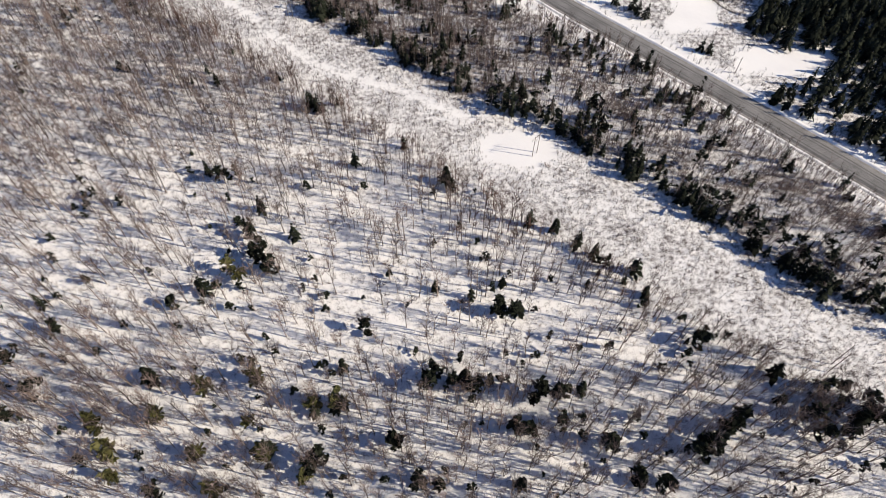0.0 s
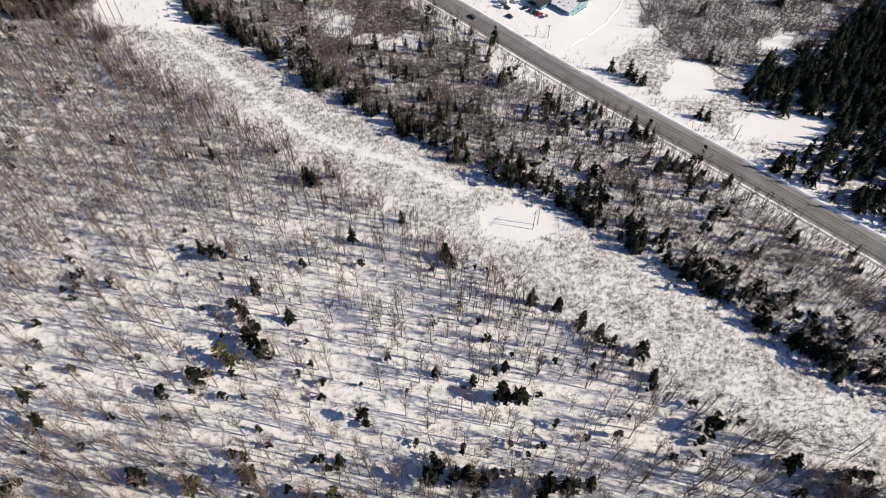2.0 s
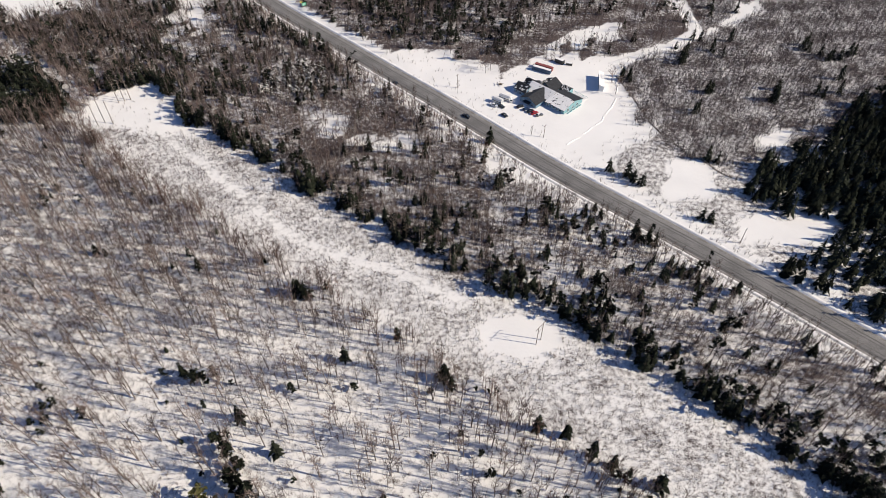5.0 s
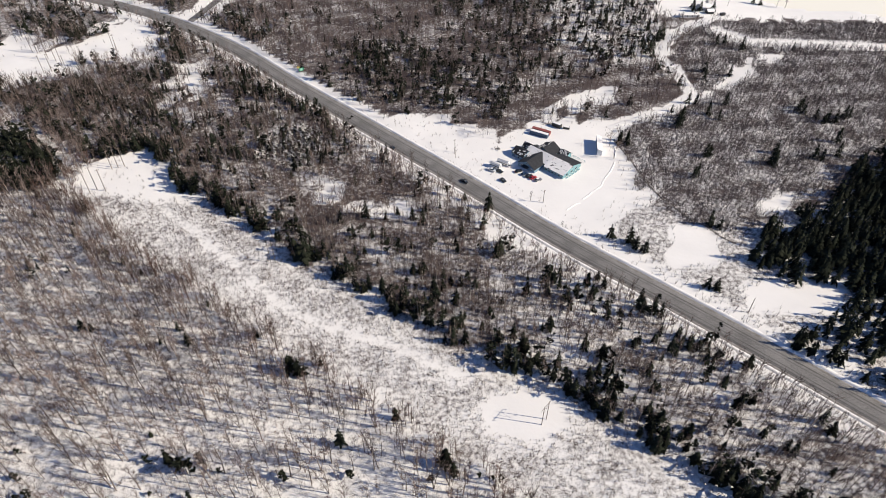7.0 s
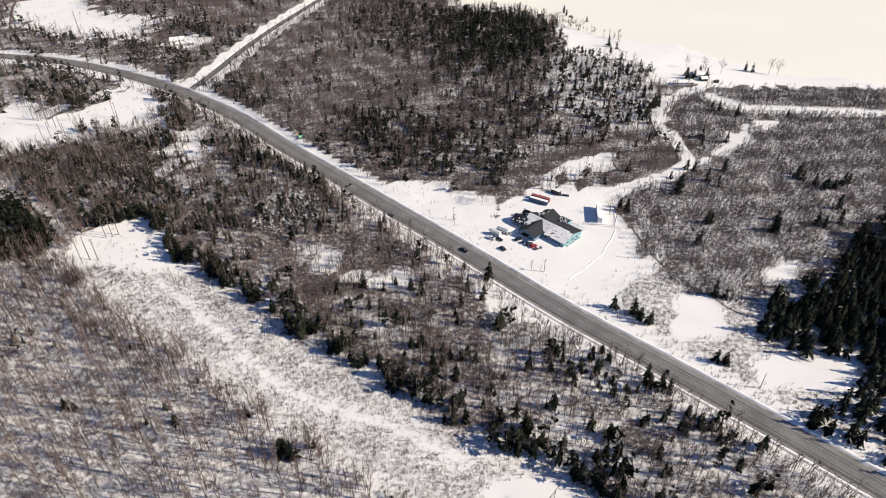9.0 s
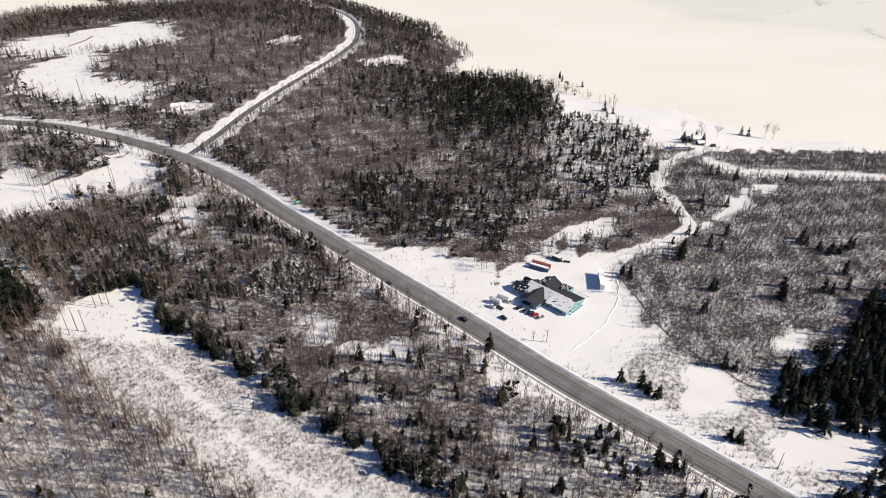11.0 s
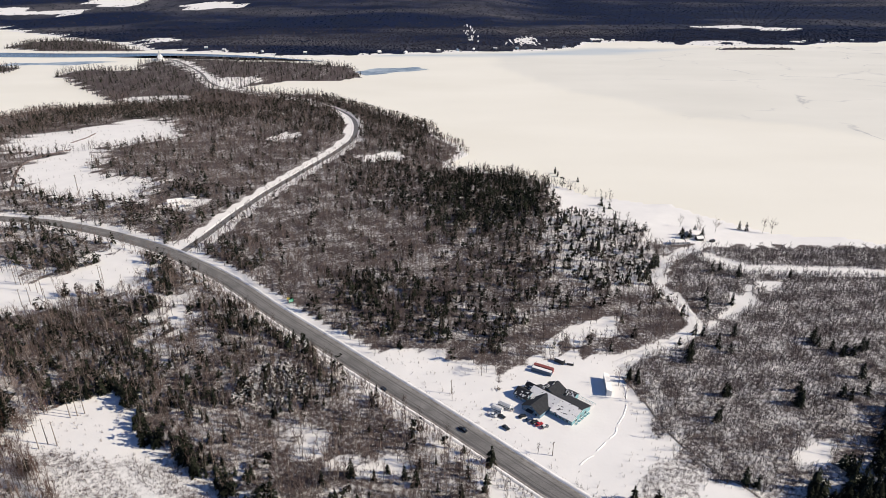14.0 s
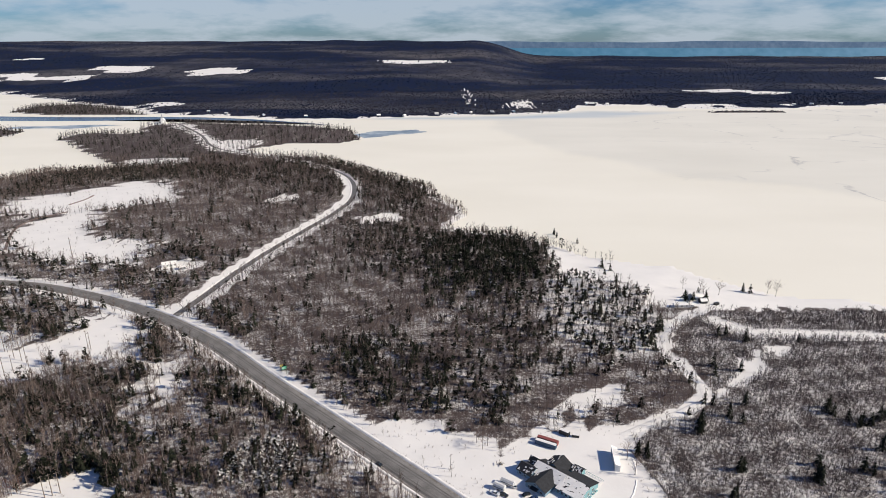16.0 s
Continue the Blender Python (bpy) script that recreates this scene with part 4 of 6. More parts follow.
x, y, r = jitter(-330, 200, -60, 330, 4.4, 58)
d = clear(x, y) & ~within(CORRIDOR, x, y, 4.0) & (side_of_corridor(x, y) < 0) & wedge(x, y)
d &= r.rand(len(x)) < 0.35 * np.exp(-away(CORRIDOR, x, y, True) / 7.0) * clump(x, y, 30, 59) ** 2 + 0.14 * smooth(90, 200, y - 0.3 * x) * clump(x, y, 50, 60) ** 3 
wood("edge_firs", SPRUCE + PINE_FAR, x[d], y[d], r.uniform(0.4, 0.95, d.sum()), [BARK, NEEDLE], "dark young conifers among the hardwoods by the clearing", "conifers", 58)
x, y, r = jitter(-340, -200, 215, 330, 3.1, 87)
d = within(WEST_FIRS, x, y, 5.0) & ~within(CORRIDOR, x, y, 3.0) & (r.rand(len(x)) < 0.8)
wood("west_firs", SPRUCE + PINE_FAR, x[d], y[d], r.uniform(0.8, 1.45, d.sum()), [BARK, NEEDLE], "tall dark firs behind the clearing's far end", "conifers", 88)
x, y, r = jitter(-330, 330, -82, 330, 2.6, 34)
near = clear(x, y) & ~within(CORRIDOR, x, y, 4.0) & (side_of_corridor(x, y) < 0) & wedge(x, y) & (r.rand(len(x)) < 0.12 + 0.45 * clump(x, y, 35, 14))
wood("wood_understory", SHRUB, x[near], y[near], r.uniform(0.7, 2.0, near.sum()), [TWIG], "grey-brown brush under the hardwoods", "brush", 35)

# strip between the clearing and the highway
x, y, r = jitter(-330, 400, -200, 460, 2.8, 12)
band = clear(x, y, 11) & ~within(CORRIDOR, x, y, 4.0) & (side_of_corridor(x, y) > 0) & (side_of_road(x, y) < 0) & wedge(x, y)
dark = dark_share(x, y)
gap = clump(x, y, 22, 111)
lot_a = band & (r.rand(len(x)) < (0.5 + 0.5 * gap) * (0.7 + 0.3 * clump(x, y, 40, 31)) - 0.25 * dark)
ruddy = clump(x, y, 34, 115) + 0.4 * r.rand(len(x)) - 0.35 * smooth(20, 120, x) > 0.45
for pick_, mat_, name_, label_, s_ in ((lot_a & ruddy, TWIG_RED, "strip_hardwoods", "reddish-brown leafless saplings and hardwoods", 22),
                                       (lot_a & ~ruddy, TWIG, "pale_strip_hardwoods", "pale grey-brown leafless hardwoods beside the clearing", 79)):
    wood(name_, BARE_MID, x[pick_], y[pick_], r.uniform(0.5, 1.15, pick_.sum()), [BARK_PALE, mat_], label_, "bare trees", s_)
lot_d = band & (r.rand(len(x)) < 0.32 + 0.6 * gap * (0.3 + 0.7 * clump(x, y, 16, 74)))
wood("strip_saplings", ALDER, x[lot_d] + 1.2, y[lot_d] + 0.7, r.uniform(0.5, 1.1, lot_d.sum()), [TWIG_DARK], "reddish-brown saplings under the hardwoods", "scrub", 75)
edge = np.exp(-away(CORRIDOR, x, y, True) / 6.0)
lot_b = band & (r.rand(len(x)) < 0.008 + 1.3 * edge * (0.25 + 0.75 * clump(x, y, 28, 41)) + 0.3 * clump(x, y, 17, 8) ** 6 + 0.6 * dark)
wood("strip_spruces", SPRUCE + PINE_FAR[:2], x[lot_b], y[lot_b], r.uniform(0.55, 1.25, lot_b.sum()) + 0.3 * edge[lot_b], [BARK, NEEDLE], "dark spruces along the edge of the clearing", "spruces", 23)

lot_c = band & (r.rand(len(x)) < 0.1)
wood("strip_birches", [bare_shape(180 + k, 10.0, 7, 5, 1.0, 0.24, 0.07, 2) for k in range(6)], x[lot_c], y[lot_c], r.uniform(0.7, 1.1, lot_c.sum()), [BIRCH, TWIG], "pale-stemmed birches among the saplings", "birches", 37)

# young firs with snow lying on their boughs
SNOWY_FIRS = [(-122, 293), (-100, 308), (-78, 302), (-77, 280), (-99, 263), (-119, 274)]
x, y, r = jitter(-200, 60, 180, 420, 2.6, 83)
keep = within(SNOWY_FIRS, x, y, 4.0) & (r.rand(len(x)) < 0.7)
wood("snowy_firs", [(*pine_shape(200 + k, 5.5, 10, 6), pine_shape(210 + k, 6.2, 9, 4)[1]) for k in range(4)], x[keep], y[keep], r.uniform(0.6, 1.1, keep.sum()), [BARK, NEEDLE, SNOW], "young firs with clumps of snow on their boughs", "firs", 84)

# reddish thicket along the south side of the highway
x, y, r = jitter(-330, 330, -60, 480, 1.3, 71)
off = away(HIGHWAY, x, y)
keep = (side_of_road(x, y) < 0) & (off > 9.8) & (off < 24) & ~within(CORRIDOR, x, y, 4.0) & wedge(x, y) & (r.rand(len(x)) < (0.3 + 0.6 * clump(x, y, 26, 72)) * (1 - smooth(11, 24, off)))
wood("roadside_thicket", ALDER, x[keep], y[keep], r.uniform(0.3, 0.95, keep.sum()), [TWIG_DARK], "reddish-brown thicket along the highway's edge", "brush", 73)

x, y, r = jitter(-60, 90, 160, 340, 0.9, 76)
off = away(HIGHWAY, x, y)
keep = (side_of_road(x, y) > 0) & (off > 7.4) & (off < 10.5) & (r.rand(len(x)) < 0.7 * clump(x, y, 12, 77) ** 2)
wood("verge_brush", ALDER, x[keep], y[keep], r.uniform(0.1, 0.32, keep.sum()), [TWIG_DARK], "dark weeds on the bank between highway and yard", "brush", 78)

# low brush in the clearing
x, y, r = jitter(-240, 330, -100, 300, 1.0, 13)
keep = within(CORRIDOR, x, y, 4.0) & wedge(x, y) & (r.rand(len(x)) < 0.36 + 0.75 * clump(x, y, 14, 4) ** 2 * (0.35 + 0.65 * clump(x, y, 50, 44))) & (np.hypot(x - 33, (y - 95) * 1.6) > 17)
keep &= (away(TRAIL, x, y) > 2.2) & (r.rand(len(x)) > 0.92 * smooth(230, 240, y + 0.12 * x + 24))
wood("clearing_brush", SHRUB, x[keep], y[keep], r.uniform(0.45, 1.5, keep.sum()), [TWIG_RED], "low brown brush poking through the snow", "brush", 24)

# wood between the roads and the lake
x, y, r = jitter(-420, 460, 230, 1300, 4.6, 14)
mid = clear(x, y, 13) & (side_of_road(x, y) > 0) & ~within(SCRUB, x, y, 4.0) & ~within(STAND, x, y, 8.0) & wedge(x, y) & (x > -215) & ~((x > 185) & (y > 490))
dark = within(DARK_WOOD, x, y, 34.0)
a = mid & (r.rand(len(x)) < np.where(dark, 0.5, 0.6 + 0.4 * clump(x, y, 22, 111)) * np.where(within(GLADE, x, y, 8.0), 0.4, 1.0))
a1, a2 = a & (y < 400), a & (y >= 400)
wood("lake_hardwoods", BARE_MID, x[a1], y[a1], r.uniform(0.6, 1.1, a1.sum()), [BARK, TWIG_RED], "brown leafless wood beside the highway", "bare trees", 25)
ruddy = clump(x, y, 60, 114) + 0.5 * r.rand(len(x)) > 0.62
for pick_, mat_, name_, label_ in ((a2 & ruddy, TWIG_RED, "ruddy_shore_hardwoods", "reddish-brown leafless wood between road and lake"),
                                   (a2 & ~ruddy, TWIG, "shore_hardwoods", "pale grey-brown leafless wood between road and lake")):
    wood(name_, BARE_FAR, x[pick_], y[pick_], r.uniform(0.75, 1.2, pick_.sum()), [BARK, mat_], label_, "bare trees", 45)
b = mid & (r.rand(len(x)) < np.where(dark, 0.25 + 0.6 * clump(x, y, 26, 113), 0.012 + 0.35 * clump(x, y, 24, 6) ** 6 + dark_share(x, y)))
wood("lake_spruces", SPRUCE_FAR + PINE_FAR, x[b], y[b], r.uniform(0.65, 1.2, b.sum()) + 0.3 * dark[b], [BARK, NEEDLE], "dark spruces scattered through the lakeside wood", "spruces", 26)

x, y, r = jitter(-220, 200, 300, 520, 3.2, 56)
c = clear(x, y, 13) & (side_of_road(x, y) > 0) & ~within(SCRUB, x, y, 4.0) & (r.rand(len(x)) < 0.1 + 0.3 * clump(x, y, 40, 57))
wood("lake_saplings", BARE_FAR, x[c], y[c], r.uniform(0.45, 0.9, c.sum()), [TWIG_RED, TWIG_RED], "dark saplings thickening the lakeside wood", "bare trees", 56)

# young alder scrub beyond the yard
x, y, r = jitter(100, 560, 180, 560, 1.8, 15)
keep = within(SCRUB, x, y, 4.0) & clear(x, y) & wedge(x, y) & (r.rand(len(x)) < 0.6 + 0.4 * clump(x, y, 30, 7))
wood("alder_scrub", ALDER, x[keep], y[keep], r.uniform(0.5, 1.15, keep.sum()), [TWIG_GREY], "dense grey young alder scrub in snow", "scrub", 27)
x, y, r = jitter(100, 560, 180, 560, 4.2, 80)
keep = within(SCRUB, x, y, 4.0) & clear(x, y) & wedge(x, y) & (r.rand(len(x)) < 0.25 + 0.6 * clump(x, y, 26, 81))
wood("scrub_saplings", BARE_FAR, x[keep], y[keep], r.uniform(0.4, 0.8, keep.sum()), [BARK, TWIG_GREY], "slim grey saplings standing in the alder scrub", "bare trees", 82)
x, y, r = jitter(100, 150, 200, 296, 0.9, 54)
keep = away(DITCH, x, y) < 1.1
wood("ditch_alders", ALDER, x[keep], y[keep], r.uniform(0.2, 0.45, keep.sum()), [TWIG_DARK], "dark brush lining a ditch beside the yard", "scrub", 54)

x, y, r = jitter(60, 330, -60, 240, 2.4, 46)
keep = clear(x, y) & (side_of_road(x, y) > 0) & ~within(SCRUB, x, y, 4.0) & ~within(STAND, x, y, 8.0) & (r.rand(len(x)) < 0.4 + 0.6 * clump(x, y, 30, 47))
wood("roadside_alders", ALDER, x[keep], y[keep], r.uniform(0.3, 0.9, keep.sum()), [TWIG_GREY], "thin alders in the snow beside the road", "scrub", 47)
x, y, r = jitter(-620, -180, 340, 1060, 4.0, 48)
keep = (open_land(x, y)) & inside(MAIN_LAND, x, y) & (r.rand(len(x)) < np.where(y < 520, 0.04 + 0.3 * clump(x, y, 30, 49) ** 4, 0.015 + 0.5 * clump(x, y, 40, 49) ** 4))
wood("field_brush", ALDER, x[keep], y[keep], r.uniform(0.3, 0.8, keep.sum()), [TWIG_RED], "scattered brush in snowy fields", "brush", 48)
x, y, r = jitter(-50, 120, 200, 335, 3.0, 49)
keep = within(LOT, x, y, 3.0) & (r.rand(len(x)) < np.where(away(LOT, x, y, True) < 9, 0.35, 0.22 * (x < 22))) & (away(HIGHWAY, x, y) > 11)
wood("yard_brush", ALDER, x[keep], y[keep], r.uniform(0.2, 0.6, keep.sum()), [TWIG], "low brush along the yard's snowy edge", "brush", 50)

# dark spruce stand
x, y, r = jitter(120, 560, -140, 340, 3.3, 16)
keep = within(STAND, x, y, 8.0) & clear(x, y, 12) & wedge(x, y) & (r.rand(len(x)) < (0.5 + 0.5 * clump(x, y, 34, 17)) * np.where(y + 0.35 * x < 243, 0.34 + 0.6 * smooth(0, 50, x + 0.9 * y - 295), 1.0))
wood("spruce_stand", SPRUCE, x[keep], y[keep], r.uniform(0.9, 1.75, keep.sum()), [BARK, NEEDLE], "dense black-green spruce stand casting long shade", "spruces", 28)

# west side: mixed wood round the fields
x, y, r = jitter(-1000, -200, 250, 1250, 5.2, 17)
west = clear(x, y, 9.5) & wedge(x, y) & (side_of_corridor(x, y) > 0) & ((x < -215) | (side_of_road(x, y) < 0)) & ~within(CORRIDOR, x, y, 4.0)
a = west & (r.rand(len(x)) < 0.55 + 0.45 * clump(x, y, 26, 112))
ruddy = clump(x, y, 70, 117) + 0.5 * r.rand(len(x)) > 0.7
for pick_, mat_, name_, label_ in ((a & ruddy, TWIG_RED, "ruddy_west_hardwoods", "reddish-brown leafless wood round snowy fields"),
                                   (a & ~ruddy, TWIG, "west_hardwoods", "grey-brown leafless wood round snowy fields")):
    wood(name_, BARE_FAR, x[pick_], y[pick_], r.uniform(0.75, 1.3, pick_.sum()), [BARK, mat_], label_, "bare trees", 29)
b = west & (r.rand(len(x)) < 0.02 + 0.4 * clump(x, y, 34, 12) ** 4 + 0.85 * dark_share(x, y))
wood("west_spruces", SPRUCE_FAR + PINE_FAR, x[b], y[b], r.uniform(0.65, 1.25, b.sum()), [BARK, NEEDLE], "dark spruces round snowy fields", "spruces", 30)

# the wooded spit and the islands
x, y, r = jitter(-1500, -180, 1120, 2420, 10.8, 18)
isles = inside(ISLE_A, x, y) | inside(ISLE_B, x, y)
spit = ((inside(MAIN_LAND, x, y) & (y > 1200) & (away(SIDE_ROAD, x, y) > 9)) | isles)
a = spit & (r.rand(len(x)) < 0.6 + 0.4 * clump(x, y, 45, 116))
wood("spit_hardwoods", BARE_FAR, x[a], y[a], r.uniform(1.0, 1.6, a.sum()), [BARK, TWIG_GREY], "leafless wood on a low spit in the frozen lake", "wood", 31)
b = spit & (r.rand(len(x)) < 0.12 + 0.4 * clump(x, y, 120, 55) + isles * 0.3)
wood("spit_spruces", SPRUCE_FAR, x[b], y[b], r.uniform(0.7, 1.3, b.sum()), [BARK, NEEDLE], "dark spruces on a low spit in the frozen lake", "wood", 36)

# the far shore
FAR_CLUMP = [(spruce_shape(150 + k, 5, 1, 5, 1.4, 0.35)[1],) for k in range(4)]
x, y, r = jitter(-2600, 2600, 1900, 2700, 13.0, 19)
keep = inside(FAR_LAND, x, y) & (np.abs(x) < y * 0.75 + 50) & (away(FAR_LAND, x, y, True) > 10 + 14 * r.rand(len(x)))
for p in FAR_FIELDS:
    keep &= ~within(p, x, y, 50.0)
keep |= inside(ISLE_C, x, y)
wood("far_shore_woods", FAR_CLUMP, x[keep], y[keep], r.uniform(0.35, 0.9, keep.sum()), [HAZY_WOOD], "woods covering the far shore, haze and cloud shade in their colour", "wood", 32)
x, y, r = jitter(-3700, 3700, 2700, 4880, 29.0, 85)
keep = inside(FAR_LAND, x, y)
for p in FAR_FIELDS:
    keep &= ~within(p, x, y, 40.0)
wood("distant_woods", FAR_CLUMP, x[keep], y[keep], r.uniform(0.5, 1.0, keep.sum()), [HAZY_WOOD], "woods rolling to the horizon, blue-brown with painted haze", "wood", 86)


# ---- things ----
def colour(name, rgb, rough=0.6, metal=0.0, vary=0.12, scale=1.5, spec=0.4):
    return material(name, tuple(c * (1 - vary) for c in rgb), tuple(min(1, c * (1 + vary)) for c in rgb), rough, scale, 8.0, 0.0, metal, 0.0, 4.0, spec)


POLE_WOOD = colour("weathered_pole", (0.19, 0.155, 0.13), 0.9, vary=0.3)
STEEL = colour("galvanised_steel", (0.45, 0.46, 0.47), 0.45, 0.8)
TEAL = colour("teal_siding", (0.20, 0.36, 0.39), 0.7)
BLUE_WALL = colour("slate_blue_siding", (0.16, 0.25, 0.32), 0.7)
SHINGLE = colour("dark_shingles", (0.026, 0.027, 0.031), 0.9, vary=0.35, scale=0.8)
TRIM = colour("white_trim", (0.75, 0.76, 0.76), 0.6)
GLASS = colour("window_glass", (0.02, 0.03, 0.04), 0.08, spec=0.6)
RUBBER = colour("tyre_rubber", (0.02, 0.02, 0.02), 0.9)
LAMP_RED = colour("tail_lamp", (0.35, 0.02, 0.02), 0.3)
LAMP_CLEAR = colour("head_lamp", (0.7, 0.7, 0.68), 0.2)
RED_METAL = colour("red_painted_metal", (0.26, 0.075, 0.065), 0.55)
NAVY_METAL = colour("navy_painted_metal", (0.05, 0.09, 0.15), 0.55)
WHITE_METAL = colour("white_painted_metal", (0.74, 0.74, 0.73), 0.5)
BLACK_METAL = colour("black_painted_metal", (0.025, 0.027, 0.03), 0.45)
GREY_METAL = colour("grey_panel", (0.40, 0.41, 0.42), 0.55)
SIGN_GREEN = colour("sign_green", (0.05, 0.42, 0.24), 0.5)
SIGN_YELLOW = colour("sign_yellow", (0.72, 0.58, 0.06), 0.5)
SIGN_WHITE = colour("sign_white", (0.75, 0.76, 0.75), 0.5)
WOOD_DECK = colour("deck_boards", (0.24, 0.20, 0.16), 0.85, vary=0.25)
PAINTS = {k: colour(k + "_car_paint", c, 0.3, 0.2, 0.05, spec=0.6) for k, c in dict(
    black=(0.02, 0.021, 0.024), white=(0.75, 0.75, 0.75), red=(0.45, 0.02, 0.03), grey=(0.16, 0.17, 0.19), blue=(0.03, 0.06, 0.14), silver=(0.45, 0.46, 0.48)).items()}


def part(name, bm, mat_, parent, label=""):
    """One mesh object under a thing or a part."""
    if isinstance(bm, bmesh.types.BMesh):
        me = bpy.data.meshes.new(name)
        bm.to_mesh(me)
        bm.free()
        me.materials.append(mat_)
    else:
        me = bm
    ob = new(name, me)
    ob.parent = parent
    return tagged(ob, label) if label else ob


def box(x0, x1, y0, y1, z0, z1, bev=0.0, bm=None):
    bm = bm or bmesh.new()
    vs = [bm.verts.new((x, y, z)) for x in (x0, x1) for y in (y0, y1) for z in (z0, z1)]
    fs = [bm.faces.new([vs[i] for i in q]) for q in ((0, 1, 3, 2), (4, 6, 7, 5), (0, 4, 5, 1), (2, 3, 7, 6), (0, 2, 6, 4), (1, 5, 7, 3))]
    if bev:
        bmesh.ops.bevel(bm, geom=list({e for f in fs for e in f.edges}), offset=bev, segments=1, affect="EDGES", profile=0.5)
    return bm


def prism_part(outline, y0, y1, axis="y", bm=None):
    """A solid from an outline in x, z drawn out along y (or from y, z along x)."""
    bm = bm or bmesh.new()
    put = (lambda a, b, c: (a, c, b)) if axis == "y" else (lambda a, b, c: (c, a, b))
    lo = [bm.verts.new(put(a, b, y0)) for a, b in outline]
    hi = [bm.verts.new(put(a, b, y1)) for a, b in outline]
    n = len(lo)
    bm.faces.new(lo)
    bm.faces.new(hi[::-1])
    for i in range(n):
        bm.faces.new((lo[i], hi[i], hi[(i + 1) % n], lo[(i + 1) % n]))
    bmesh.ops.recalc_face_normals(bm, faces=bm.faces)
    return bm


def rod(p, q, r0, r1, n=7, bm=None):
    bm = bm or bmesh.new()
    v, f = prism(p, q, r0, r1, n)
    vs = [bm.verts.new(c) for c in v]
    for t in f:
        bm.faces.new([vs[i] for i in t])
    bm.faces.new(vs[:n][::-1])
    bm.faces.new(vs[n:])
    return bm


def thing(name, label, category, group="", at=None):
    ob = new(name)
    ob.empty_display_size = 0.5
    if at is not None:
        ob.matrix_world = at
    return tagged(ob, label, category, group)


def stand_at(x, y, turn=0.0, lift=0.0):
    return pose(x, y, height(x, y) + lift, 0, 0, turn)


ROAD_TURN = math.degrees(math.atan2(-0.686, 0.727))   # the highway's straight stretch


# -- single trees --
def tree_thing(name, shape, mats, label, category, group, seed):
    ob = thing(name, label, category, group)
    (tv, tf), (cv, cf) = shape
    r = np.random.RandomState(seed)
    t = r.uniform(0, 1)
    part("trunk", mesh_from("trunk", tv, tf, [mats[0]], tint=np.full(len(tv), t)), None, ob)
    part("crown", mesh_from("crown", cv, cf, [mats[1]], tint=np.full(len(cv), t)), None, ob)
    return ob


SPRUCE_SPOTS = [(-101.9, 72.4), (-74.3, 53.9), (-57.6, 40.5), (-87.5, 13.9), (1.3, 73.5), (4.0, 69.0), (-18.6, 92.1), (-38.8, 80.9), (-60.3, 112.9),
                (-64.6, 114.6), (55.1, 42.8), (61.6, 39.1), (36.1, 52.9), (76.4, 32.0), (46.4, 50.6), (-0.3, 20.0), (13.3, 17.1), (25.3, 23.2),
                (31.0, 12.0), (-95.9, -22.0), (-60.4, -20.0), (-30.3, -14.1), (-37.6, -30.9), (-30.3, -27.5), (12.3, -16.6), (20.8, -16.1),
                (52.3, -17.9), (-50.4, -44.0), (-1.3, -51.2), (6.0, -52.0), (31.3, -50.3), (29.6, -31.1), (60.5, -35.1), (106.6, -22.9),
                (119.4, -8.5), (69.3, -47.3), (-85.2, -59.3), (-146.3, 4.4), (150.9, -20.4), (141.7, -25.8)]
FIR_SPOTS = [(-93.3, 68.1), (-80.2, 43.5), (-74.7, 39.6), (-67.3, 26.5), (-97.5, 7.2), (28.9, 10.2), (23.6, 11.1), (-24.0, 0.7), (1.9, -15.5),
             (8.0, -18.3), (44.3, -20.4), (37.5, -21.4), (-36.3, -49.6), (44.8, -30.2), (34.3, -33.3), (101.8, -28.1), (93.0, -35.2), (136.1, -12.2),
             (141.9, -12.5), (127.4, -23.1), (95.6, 2.4), (-135.6, -6.0), (-149.1, -18.6), (-9.6, -40.3), (76.4, -48.1), (154.8, -20.2),
             (-71, 30), (-70, 35), (-64, 24), (138, -19), (144, -24), (151, -23), (131, -29), (129, -23), (99, -29), (91, -35), (33, -34), (47, -19), (60, -37), (68, -46), (-134, -29), (-138, -39), (0, -19), (16, -20), (-34, -46), (133, -15), (148, -18), (98, -31), (88, -38)]
OLIVE_SPOTS = [(-79.9, 23.2), (-74.8, 20.4), (-77.3, -24.1), (-141.5, -37.7), (-111.2, -38.0), (-89.7, -35.8), (-103.5, -46.0), (-73.1, -47.1),
               (-97.1, -56.5), (-64.6, -58.2), (-58.9, -35.4), (-108, -41), (-100, -49), (-52, -46), (-110, -38), (-98, -56), (-90, -36), (-74, -47), (-65, -58), (-52, -44), (-38, -30), (-30, -28), (-76, -25), (-60, -21), (-37, -53)]
